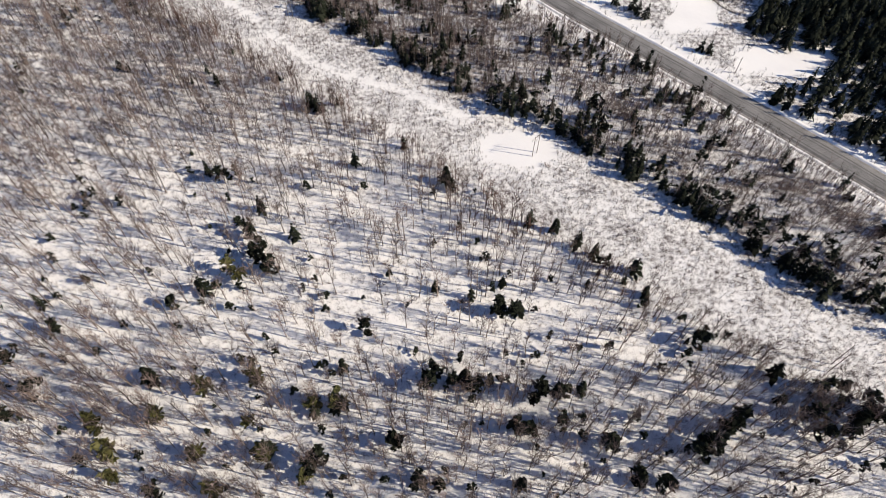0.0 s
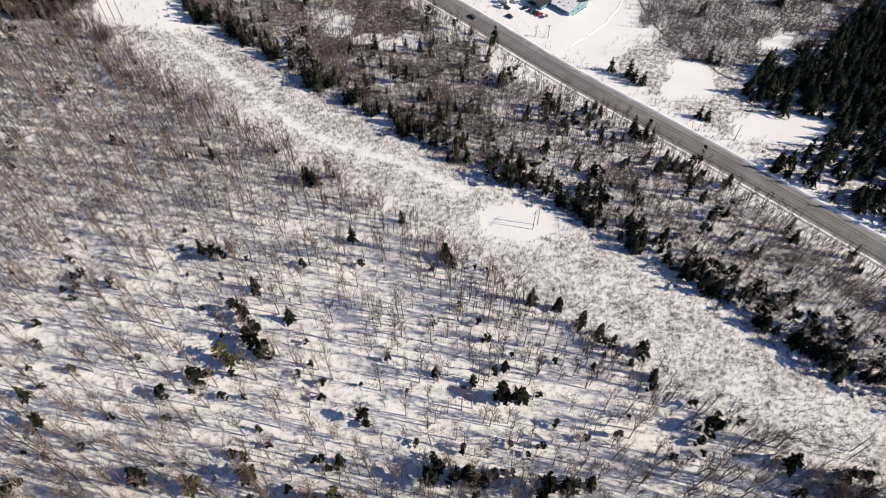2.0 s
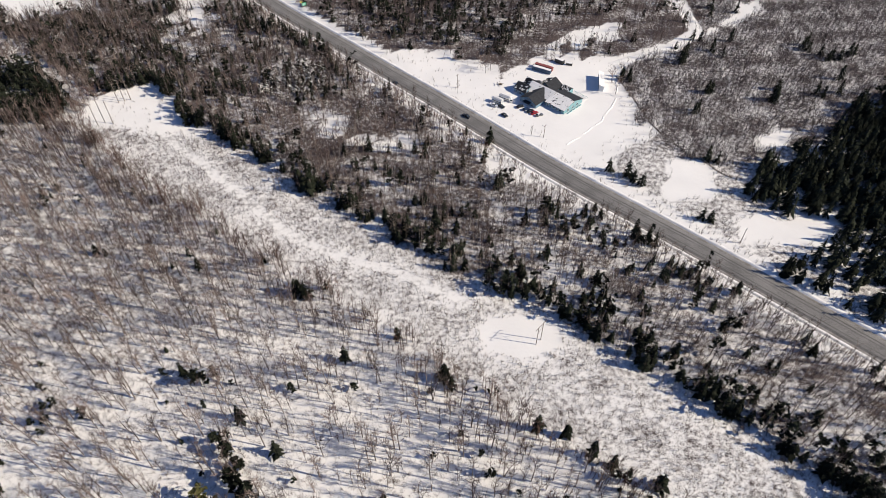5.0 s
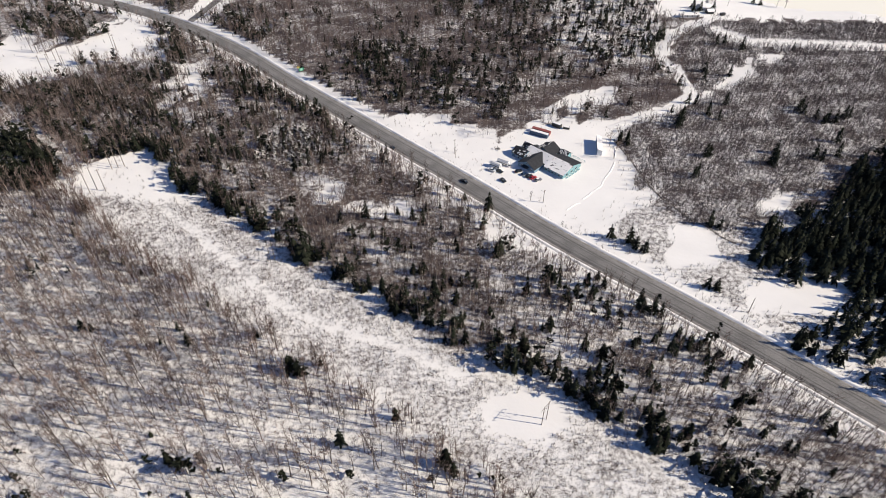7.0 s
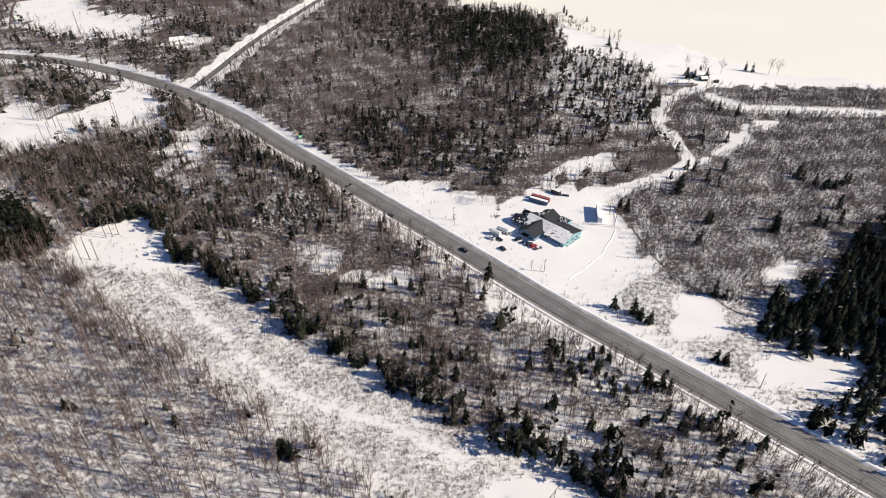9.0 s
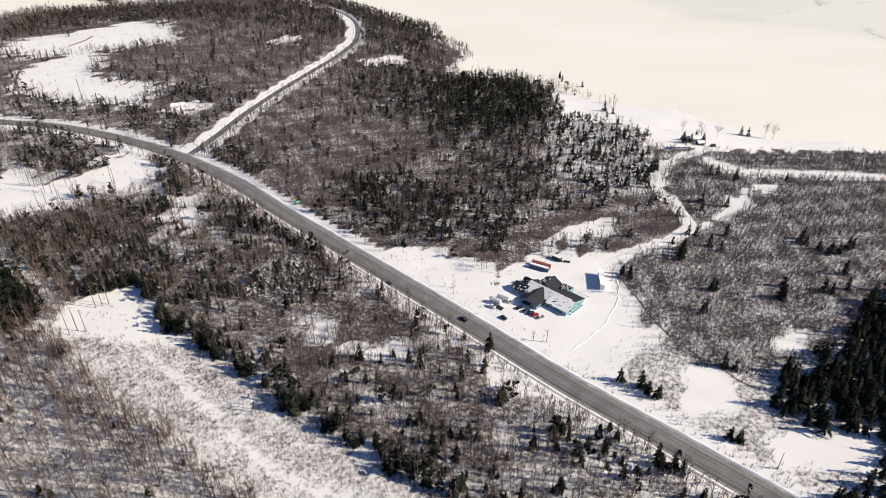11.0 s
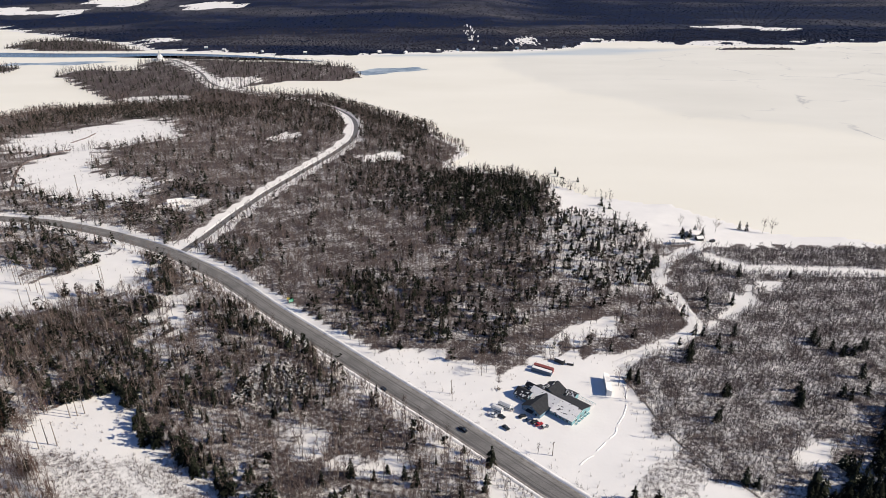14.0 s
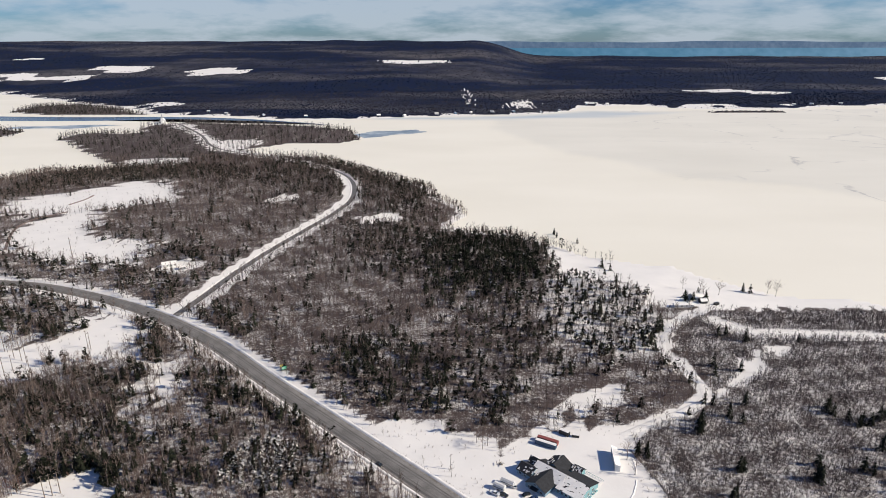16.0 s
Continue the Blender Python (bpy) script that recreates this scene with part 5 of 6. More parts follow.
YARD_SPRUCE_SPOTS = [(85.4, 203.9), (94.3, 199.3), (97, 195), (101, 192), (140, 214), (145, 212), (124, 343), (174, 332), (179, 325), (190, 345),
                     (150, 318), (153, 322), (155, 326), (160, 282), (144, 258), (147, 261), (107, 294), (112, 293), (109, 298), (196, 272), (202, 285),
                     (227, 278), (238, 282), (240, 341), (266, 328), (250, 324), (254, 322), (206, 387), (219, 443), (213, 442), (190, 394), (230, 433),
                     (270, 432), (25.0, 187.9), (27, 190), (23.0, 227.7), (-13.0, 212.7), (-18.7, 216.5), (97, 480), (96, 448), (114, 430), (135, 429),
                     (145, 458), (165, 470), (157, 430), (167, 450), (118, 542), (104, 536), (129, 544), (165, 560), (170, 602), (164, 612), (137, 724),
                     (157, 703), (136, 737), (126, 168), (129, 166), (153, 132), (159, 128), (282, 550), (287.5, 547), (236, 337), (247, 322), (263, 328), (245, 298), (224, 281), (195, 274), (158, 281), (150, 314), (186, 382), (239, 334), (244, 328)]


def many(name, shapes, mats, label, category, group, spots, seed, low, high):
    """Each tree an object of its own; the shapes take turns."""
    r = np.random.RandomState(seed)
    firsts = []
    for k, (px, py) in enumerate(spots):
        s = r.uniform(low, high)
        m = stand_at(px, py, r.uniform(0, 360)) @ Matrix.Scale(s, 4)
        if k < len(shapes):
            ob = tree_thing(name, shapes[k], mats, label, category, group, seed + k)
            ob.matrix_world = m
            firsts.append((ob, s))
        else:
            ob, s0 = firsts[k % len(firsts)]
            c = copy_thing(ob, m)
            c.matrix_world = m


many("spruce", SPRUCE, [BARK, NEEDLE], "dark green spruce with snow about its foot", "spruce", "spruces among the hardwoods", SPRUCE_SPOTS, 301, 1.0, 1.6)
many("fir", PINE, [BARK, NEEDLE], "ragged dark fir with clumped boughs", "fir", "firs among the hardwoods", FIR_SPOTS, 302, 0.9, 1.45)
many("olive_fir", [pine_shape(110 + k) for k in range(3)], [BARK, NEEDLE_OLIVE], "olive-green young fir in snow", "fir", "young olive firs", OLIVE_SPOTS, 303, 0.85, 1.35)
YARD_SPRUCE_SPOTS += [(116, 550), (123, 536), (126, 516), (101, 463), (100, 448), (128, 491), (131, 485), (164, 529), (155, 485), (174, 485), (167, 448), (145, 433), (153, 438), (161, 588), (160, 543), (109, 429), (114, 412)]
many("yard_spruce", [spruce_shape(130 + k, 8, 9, 8, 0.28) for k in range(5)], [BARK, NEEDLE], "single dark spruce standing in snowy scrub", "spruce", "single spruces by road and yard", YARD_SPRUCE_SPOTS, 304, 0.95, 1.45)

x, y, r = jitter(-150, 175, -62, 60, 7.0, 51)
pick = clear(x, y) & ~inside(CORRIDOR, x, y) & (side_of_corridor(x, y) < 0) & (np.abs(x) < (y + 140) * 0.7 + 70)
spots = list(zip(x[pick], y[pick]))[:290]
many("bare_tree", BARE_NEAR[:6] + BARE_BIG, [BARK_PALE, TWIG], "tall leafless grey-brown hardwood in snow", "tree", "near hardwoods", spots, 305, 0.75, 1.15)

x, y, r = jitter(-170, 175, -66, 70, 7.5, 52)
pick = clear(x, y) & ~within(CORRIDOR, x, y, 4.0) & (side_of_corridor(x, y) < 0) & (r.rand(len(x)) < 0.1 + 0.55 * clump(x, y, 35, 53) * (1 - 0.8 * smooth(-50, 50, y)))
many("small_fir", [pine_shape(115 + k, 6.0, 12) for k in range(4)], [BARK, NEEDLE], "small dark fir half hidden among bare stems", "fir", "small firs", list(zip(x[pick], y[pick]))[:200], 308, 0.5, 1.1)

many("broad_tree", [bare_shape(190 + k, 13.5, 22, 10, 1.9, 0.46, 0.06, 10, out=0.85) for k in range(3)], [BARK, TWIG], "broad spreading leafless tree at the clearing's edge", "tree", "broad old hardwoods", [(106, -3), (88, -16), (61, -9), (50, -6), (125, -15)], 309, 0.8, 1.1)

SHORE_TREES = [(224.4, 547.5), (240.6, 547.5), (253.4, 536.2), (301.7, 543.0), (308.4, 540.2), (232, 520), (100.5, 290.4), (101.2, 278.1), (22, 300), (25, 303), (19, 306)]
many("yard_tree", BARE_BIG, [BARK, TWIG], "spreading leafless tree in an open yard", "tree", "open-grown trees", SHORE_TREES, 306, 0.7, 1.0)


# -- power line --
def h_frame(x, y, x2, y2, tall, label, name="power_pole"):
    ob = thing(name, label, "power pole", "power line", stand_at(x, y))
    dx, dy = x2 - x, y2 - y
    part("pole", rod((0, 0, -0.4), (0, 0, tall), 0.17, 0.11), POLE_WOOD, ob)
    part("pole", rod((dx, dy, -0.4), (dx, dy, tall), 0.17, 0.11), POLE_WOOD, ob)
    part("crossarm", rod((-dx * 0.6, -dy * 0.6, tall - 0.8), (dx * 1.6, dy * 1.6, tall - 0.8), 0.09, 0.09, 4), POLE_WOOD, ob)
    part("brace", rod((0, 0, tall * 0.55), (dx, dy, tall - 1.0), 0.035, 0.035, 4), POLE_WOOD, ob)
    part("brace", rod((dx, dy, tall * 0.55), (0, 0, tall - 1.0), 0.035, 0.035, 4), POLE_WOOD, ob)
    for k in (-0.55, 0.5, 1.55):
        part("insulator", rod((dx * k, dy * k, tall - 1.7), (dx * k, dy * k, tall - 0.9), 0.09, 0.09, 5), GREY_METAL, ob)
    return ob


def utility_pole(x, y, tall, turn, label="wooden utility pole with a crossarm beside the road", lamp=False, thick=0.2):
    ob = thing("utility_pole", label, "utility pole", "utility poles", stand_at(x, y, turn))
    part("pole", rod((0, 0, -0.4), (0, 0, tall), thick, thick * 0.65), POLE_WOOD, ob)
    part("crossarm", box(-1.1, 1.1, -0.07, 0.07, tall - 0.75, tall - 0.6), POLE_WOOD, ob)
    for k in (-1.0, 0.0, 1.0):
        part("insulator", rod((k, 0, tall - 0.6), (k, 0, tall - 0.35), 0.06, 0.05, 5), GREY_METAL, ob)
    if lamp:
        part("lamp_arm", rod((0, 0, tall - 1.5), (0, 1.6, tall - 1.2), 0.05, 0.05, 5), STEEL, ob)
        part("lamp_head", box(-0.15, 0.15, 1.5, 2.1, tall - 1.3, tall - 1.15, 0.03), GREY_METAL, ob)
    return ob


h_frame(38.6, 91.0, 40.7, 93.5, 12.2, "twin-pole wooden power pylon standing in bare snow")
h_frame(140.5, -5.6, 142.6, -2.5, 16.0, "tall twin-pole wooden power pylon in the cleared strip")
h_frame(-87.8, 181.7, -86.0, 183.2, 12.2, "twin-pole wooden power pylon at the clearing's edge")
for px, py, h in ((-203.1, 237.0, 15), (-200.6, 240.5, 16), (-195.3, 239.5, 15), (-200.6, 261.3, 13), (-197.6, 262.9, 13), (-194.5, 264.6, 13)):
    utility_pole(px, py, h, 40, "tall wooden power-line pole in the cleared strip", thick=0.24)
for px, py, h in ((-328.3, 418.9, 17), (-323.2, 416.9, 17), (-310.0, 407.1, 18), (-302.8, 404.2, 18), (-296.1, 399.5, 18), (-301.6, 383.5, 14),
                  (-297.1, 386.3, 14), (-287.0, 388.3, 12), (-265.7, 423.9, 14), (-262, 421, 14), (-246.6, 455.8, 13)):
    utility_pole(px, py, h, 40, "tall wooden power-line pole in a snowy field", thick=0.24)
for px, py in ((-190, 466), (-140.3, 421.1), (-105.1, 385.2), (-50.6, 332.6), (4, 283), (92, 198.2), (140, 152)):
    utility_pole(px, py, 9.5, ROAD_TURN + 90)
utility_pole(53.5, 233.0, 8.5, ROAD_TURN + 90, "wooden pole with a lamp in the snowy yard", True)
utility_pole(-393.0, 631.0, 22, 20, "tall mast standing in a snowy field", thick=0.4)


# -- road signs --
def road_sign(x, y, turn, w, h, base, face, label, bars, panel_name="panel"):
    ob = thing("road_sign", label, "road sign", "road signs", stand_at(x, y, turn))
    for k in (-0.35, 0.35):
        part("post", box(w * k - 0.07, w * k + 0.07, 0.03, 0.15, -0.3, base + h * 0.9), POLE_WOOD, ob)
    board = part(panel_name, box(-w / 2, w / 2, -0.03, 0.03, base, base + h, 0.02), face, ob)
    for bx0, bx1, bz in bars:
        part("lettering_bar", box(w * bx0, w * bx1, -0.045, -0.032, base + h * bz, base + h * bz + 0.22), SIGN_WHITE, board)
    return ob


road_sign(-110.5, 389.0, ROAD_TURN + 78, 3.6, 2.3, 1.0, SIGN_GREEN, "green direction board on wooden posts by the highway", ((-0.35, 0.2, 0.66), (-0.35, 0.3, 0.38), (-0.3, 0.1, 0.12)))
road_sign(-113.0, 391.4, ROAD_TURN + 78, 2.0, 1.5, 2.0, SIGN_YELLOW, "yellow warning board beside a green direction board", ((-0.3, 0.3, 0.4),))
road_sign(-372.0, 560.5, 190, 2.2, 1.6, 1.2, SIGN_WHITE, "white roadside board on two posts", ())


# -- vehicles --
def car(x, y, turn, paint, label, kind="car", snow=False):
    ob = thing("pickup" if kind == "pickup" else "car", label, kind, "parked vehicles", stand_at(x, y, turn, 0.12 if paint == "none" else 0.05))
    p = PAINTS[paint]
    if kind == "pickup":
        low = [(-2.7, 0.45), (2.65, 0.45), (2.75, 0.75), (2.65, 1.05), (1.3, 1.15), (-2.7, 1.15)]
        cab = [(1.35, 1.15), (0.75, 1.85), (-0.55, 1.88), (-0.75, 1.15)]
    else:
        low = [(-2.25, 0.4), (2.2, 0.4), (2.3, 0.65), (2.15, 0.9), (1.0, 1.02), (-1.9, 1.05), (-2.3, 0.95)]
        cab = [(1.1, 1.0), (0.35, 1.52), (-1.25, 1.55), (-2.0, 1.04)]
    body = prism_part(low, -0.9, 0.9)
    bmesh.ops.bevel(body, geom=body.edges[:], offset=0.07, segments=2, affect="EDGES")
    part("body", body, p, ob)
    glass = prism_part([(a, b) for a, b in cab], -0.76, 0.76)
    part("window_band", glass, GLASS, ob)
    (ax, az), (bx, bz) = cab[1], cab[2]
    part("roof", box(bx - 0.02, ax + 0.05, -0.78, 0.78, az - 0.03, az + 0.07, 0.04), SNOW_PACKED if snow else p, ob, "snow-covered roof" if snow else "")
    for wx in (low[0][0] + 0.85, 1.45 if kind == "car" else 1.75):
        for wy in (-0.84, 0.84):
            wheel = part("wheel", rod((wx, wy - 0.11, 0.32), (wx, wy + 0.11, 0.32), 0.34, 0.34, 12), RUBBER, ob)
            part("rim", rod((wx, wy - 0.125, 0.32), (wx, wy + 0.125, 0.32), 0.2, 0.2, 8), STEEL, wheel)
    for wy in (-0.62, 0.62):
        part("headlight", box(low[2][0] - 0.12, low[2][0] + 0.015, wy - 0.2, wy + 0.2, 0.66, 0.82, 0.02), LAMP_CLEAR, ob)
        part("tail_light", box(low[0][0] - 0.06, low[0][0] + 0.06, wy - 0.2, wy + 0.2, 0.72, 0.9, 0.02), LAMP_RED, ob)
    if kind == "pickup":
        part("bed_cover", box(-2.62, -0.8, -0.78, 0.78, 1.13, 1.2, 0.02), SNOW_PACKED if snow else BLACK_METAL, ob)
    return ob


FACE = ROAD_TURN + 90
car(41.8, 262.2, FACE - 20, "black", "black car parked by the slate-blue gable")
car(45.2, 259.5, FACE - 20, "blue", "dark blue car parked in a row on snow")
car(47.6, 257.4, FACE - 20, "black", "black car parked beside a red one")
car(49.9, 255.6, FACE - 20, "red", "bright red car parked in a row on snow")
car(52.6, 253.7, FACE - 20, "grey", "dark grey car with snow on its roof", snow=True)
car(36.8, 269.0, FACE + 40, "white", "white car parked close to the building")
car(26.0, 263.2, ROAD_TURN + 10, "white", "white pickup parked beside box trailers", "pickup", True)
car(30.6, 262.0, ROAD_TURN + 10, "black", "black car parked beside a white pickup")
car(32.2, 252.9, ROAD_TURN - 5, "black", "black car standing alone on the snowy yard")
car(9.8, 251.7, ROAD_TURN, "black", "black pickup on the highway", "pickup")
car(-34.5, 286.5, ROAD_TURN, "black", "dark car at the edge of the highway")


# -- containers, trailers, sheds --
def container(x, y, turn, length, roof_mat, side_mat, label, snow=True, wide=2.5, tall=2.6):
    ob = thing("shipping_container", label, "container", "yard containers", stand_at(x, y, turn))
    h, w = length / 2, wide / 2
    part("shell", box(-h, h, -w, w, 0.12, tall, 0.03), side_mat, ob)
    part("roof", box(-h + 0.03, h - 0.03, -w + 0.03, w - 0.03, tall, tall + 0.04), roof_mat, ob)
    for s in (-1, 1):
        k = int(length / 0.3)
        skin = [(-h + 0.1 + i * (length - 0.2) / k, s * (w + (0.05 if i % 2 else 0.012))) for i in range(k + 1)]
        ribs = bmesh.new()
        low = [ribs.verts.new((a, b, 0.2)) for a, b in skin]
        top = [ribs.verts.new((a, b, tall - 0.1)) for a, b in skin]
        for i in range(k):
            ribs.faces.new((low[i], low[i + 1], top[i + 1], top[i]))
        part("corrugated_side", ribs, side_mat, ob)
    for s in (-0.5, 0.5):
        part("door", box(h, h + 0.05, w * s - w * 0.46, w * s + w * 0.46, 0.2, tall - 0.1, 0.01), side_mat, ob)
    for cx_ in (-h + 0.1, h - 0.1):
        for cy_ in (-w + 0.1, w - 0.1):
            part("corner_block", box(cx_ - 0.1, cx_ + 0.1, cy_ - 0.1, cy_ + 0.1, 0, 0.14), BLACK_METAL, ob)
    if snow:
        part("snow_cover", box(-h + 0.1, h - 0.2, -w + 0.05, w - 0.1, tall + 0.04, tall + 0.22, 0.08), SNOW_PACKED, ob, "snow lying on the roof")
    return ob


def box_trailer(x, y, turn, length, label):
    ob = thing("box_trailer", label, "trailer", "box trailers", stand_at(x, y, turn))
    h = length / 2
    part("body", box(-h, h, -1.25, 1.25, 0.7, 3.1, 0.08), WHITE_METAL, ob)
    part("roof", box(-h + 0.05, h - 0.05, -1.2, -0.1, 3.1, 3.16, 0.02), GREY_METAL, ob)
    part("snow_cover", box(-h + 0.15, h - 0.1, 0.0, 1.15, 3.1, 3.28, 0.07), SNOW_PACKED, ob, "snow lying along the roof")
    part("stripe", box(-h + 0.1, h - 0.1, -1.265, -1.25, 1.4, 1.8), BLACK_METAL, ob)
    part("door", box(h - 0.02, h + 0.04, -0.5, 0.5, 0.8, 2.8), GREY_METAL, ob)
    part("hitch", rod((-h, 0, 0.6), (-h - 1.2, 0, 0.5), 0.07, 0.05, 5), BLACK_METAL, ob)
    for wx in (-0.45, 0.45):
        for wy in (-1.1, 1.1):
            part("wheel", rod((wx, wy - 0.12, 0.36), (wx, wy + 0.12, 0.36), 0.36, 0.36, 12), RUBBER, ob)
    return ob


container(58.0, 303.2, ROAD_TURN + 14, 12.2, WHITE_METAL, NAVY_METAL, "navy steel container under snow beside a red one")
container(59.6, 306.4, ROAD_TURN + 14, 12.2, RED_METAL, RED_METAL, "red steel container with a bare red roof", False)
container(70.5, 314.0, ROAD_TURN + 5, 6.1, BLACK_METAL, BLACK_METAL, "short black container at the back of the yard", True)
container(76.5, 311.5, ROAD_TURN + 30, 4.0, GREY_METAL, BLACK_METAL, "small dark skip at the back of the yard", True, 2.0, 1.5)
box_trailer(33.3, 270.3, ROAD_TURN + 8, 7.5, "white box trailer with snow along its roof")
box_trailer(28.6, 267.0, ROAD_TURN + 8, 6.6, "shorter white box trailer beside a pickup")


def open_shed(x, y, turn, length, depth, tall, label):
    """A long shed, high at the front, with a white sloping roof."""
    ob = thing("storage_shed", label, "shed", "", stand_at(x, y, turn))
    h = length / 2
    side = [(0, -0.1), (depth, -0.1), (depth, tall * 0.72), (0, tall)]
    part("wall", prism_part(side, -h, h), WHITE_METAL, ob)
    part("roof", prism_part([(-0.3, tall + 0.06), (depth + 0.3, tall * 0.72 - 0.02), (depth + 0.3, tall * 0.72 + 0.12), (-0.3, tall + 0.2)], -h - 0.3, h + 0.3), SNOW_PACKED, ob, "snow-covered sheet roof")
    for k in range(4):
        c = -h + length * (k + 0.5) / 4
        part("door", box(-0.06, 0.01, c - length / 9, c + length / 9, 0.05, tall * 0.8), GREY_METAL, ob)
    return ob


open_shed(92.3, 289, -7, 16.5, 2.8, 4.5, "long white storage shed with a snowy sloping roof")
ob = thing("debris_pile", "heap of brown timber and snow beside the trailers", "pile", "", stand_at(30.9, 287.0))
rr = np.random.RandomState(7)
for k in range(14):
    a = rr.uniform(0, 6.28)
    c = rr.normal(0, 0.9, 2)
    part("plank", rod((c[0] - 1.2 * math.cos(a), c[1] - 1.2 * math.sin(a), 0.1 + 0.08 * k), (c[0] + 1.2 * math.cos(a), c[1] + 1.2 * math.sin(a), 0.2 + 0.09 * k), 0.12, 0.1, 4), WOOD_DECK, ob)


# -- the many-gabled building in the yard: x runs along the road, y away from it --
lodge = thing("roadside_building", "rambling many-gabled building, teal and slate-blue siding, snow-patched dark shingles", "building", "", pose(67.35, 257.82, 0.05, 0, 0, ROAD_TURN))


def slab(a, b, c, d, thick):
    """A roof plane between four corners, thick downwards."""
    bm = bmesh.new()
    top = [bm.verts.new(p) for p in (a, b, c, d)]
    low = [bm.verts.new((p[0], p[1], p[2] - thick)) for p in (a, b, c, d)]
    bm.faces.new(top)
    bm.faces.new(low[::-1])
    for i in range(4):
        bm.faces.new((top[i], low[i], low[(i + 1) % 4], top[(i + 1) % 4]))
    bmesh.ops.recalc_face_normals(bm, faces=bm.faces)
    return bm


def patchy_snow(a, b, c, d, seed, hold=0.85, cells=20):
    """The sheets of snow lying on a roof plane, thawed through in places: one bmesh for each."""
    r = np.random.RandomState(seed)
    a, b, c, d = (np.array(p, float) for p in (a, b, c, d))
    gi, gj = np.meshgrid(np.arange(cells), np.arange(cells), indexing="ij")
    blot = clump(gi.astype(float), gj.astype(float), cells * 0.3, seed + 400) * 0.8 + 0.2 * r.rand(cells, cells)
    keep = blot > np.quantile(blot, 1 - hold)
    n = np.cross(b - a, d - a)
    n = n / np.linalg.norm(n) * (1 if n[2] > 0 else -1)
    jig = r.uniform(-0.25, 0.25, (cells + 1, cells + 1, 2))
    lift = r.uniform(0.05, 0.16, (cells + 1, cells + 1))

    def corner(i, j, top):
        u = (i + (jig[i, j, 0] if 0 < i < cells else 0)) / cells
        v = (j + (jig[i, j, 1] if 0 < j < cells else 0)) / cells
        p = (a * (1 - u) + b * u) * (1 - v) + (d * (1 - u) + c * u) * v
        return p + n * (lift[i, j] if top else 0.004)
    seen, sheets = np.zeros((cells, cells), bool), []
    for start in zip(*np.where(keep)):
        if seen[start]:
            continue
        seen[start], group, todo = True, [], [start]
        while todo:
            i, j = todo.pop()
            group.append((i, j))
            for nb in ((i - 1, j), (i + 1, j), (i, j - 1), (i, j + 1)):
                if 0 <= nb[0] < cells and 0 <= nb[1] < cells and keep[nb] and not seen[nb]:
                    seen[nb] = True
                    todo.append(nb)
        if len(group) < 5:
            continue
        bm, made, own = bmesh.new(), {}, set(group)

        def vert(i, j, k):
            if (i, j, k) not in made:
                made[i, j, k] = bm.verts.new(corner(i, j, k == 0))
            return made[i, j, k]
        for i, j in group:
            q = [(i, j), (i + 1, j), (i + 1, j + 1), (i, j + 1)]
            bm.faces.new([vert(*p, 0) for p in q])
            for (p, s), nb in zip(zip(q, q[1:] + q[:1]), ((i, j - 1), (i + 1, j), (i, j + 1), (i - 1, j))):
                if nb not in own:
                    bm.faces.new((vert(*p, 0), vert(*p, 1), vert(*s, 1), vert(*s, 0)))
        bmesh.ops.recalc_face_normals(bm, faces=bm.faces)
        sheets.append(bm)
    return sheets


def wing(x0, x1, y0, y1, eave, ridge, along, siding, snow_low=0.0, snow_high=0.0, seed=1, over=0.45, base=-0.2):
    """A gabled wing. along: the ridge's axis; snow_low, snow_high: how much snow lies on the slope towards the road or west, and on the other."""
    if along == "x":
        m = (y0 + y1) / 2
        wall = prism_part([(y0, base), (y1, base), (y1, eave), (m, ridge), (y0, eave)], x0, x1, "x")
        s = (ridge - eave) / (m - y0)
        lo, hi, e = y0 - over, y1 + over, eave - over * s
        p = [((x0 - over, lo, e), (x1 + over, lo, e), (x1 + over, m, ridge), (x0 - over, m, ridge)),
             ((x1 + over, hi, e), (x0 - over, hi, e), (x0 - over, m, ridge), (x1 + over, m, ridge))]
    else:
        m = (x0 + x1) / 2
        wall = prism_part([(x0, base), (x1, base), (x1, eave), (m, ridge), (x0, eave)], y0, y1, "y")
        s = (ridge - eave) / (m - x0)
        lo, hi, e = x0 - over, x1 + over, eave - over * s
        p = [((lo, y1 + over, e), (lo, y0 - over, e), (m, y0 - over, ridge), (m, y1 + over, ridge)),
             ((hi, y0 - over, e), (hi, y1 + over, e), (m, y1 + over, ridge), (m, y0 - over, ridge))]
    part("wall", wall, siding, lodge)
    for k, q in enumerate(p):
        q = [(a, b, c + 0.16) for a, b, c in q]
        roof = part("roof", slab(*q, 0.14), SHINGLE, lodge)
        share = (snow_low, snow_high)[k]
        if share:
            for sheet in patchy_snow(*q, seed + k, share):
                part("snow_cover", sheet, SNOW_PACKED, roof, "thawing snow on the shingles")


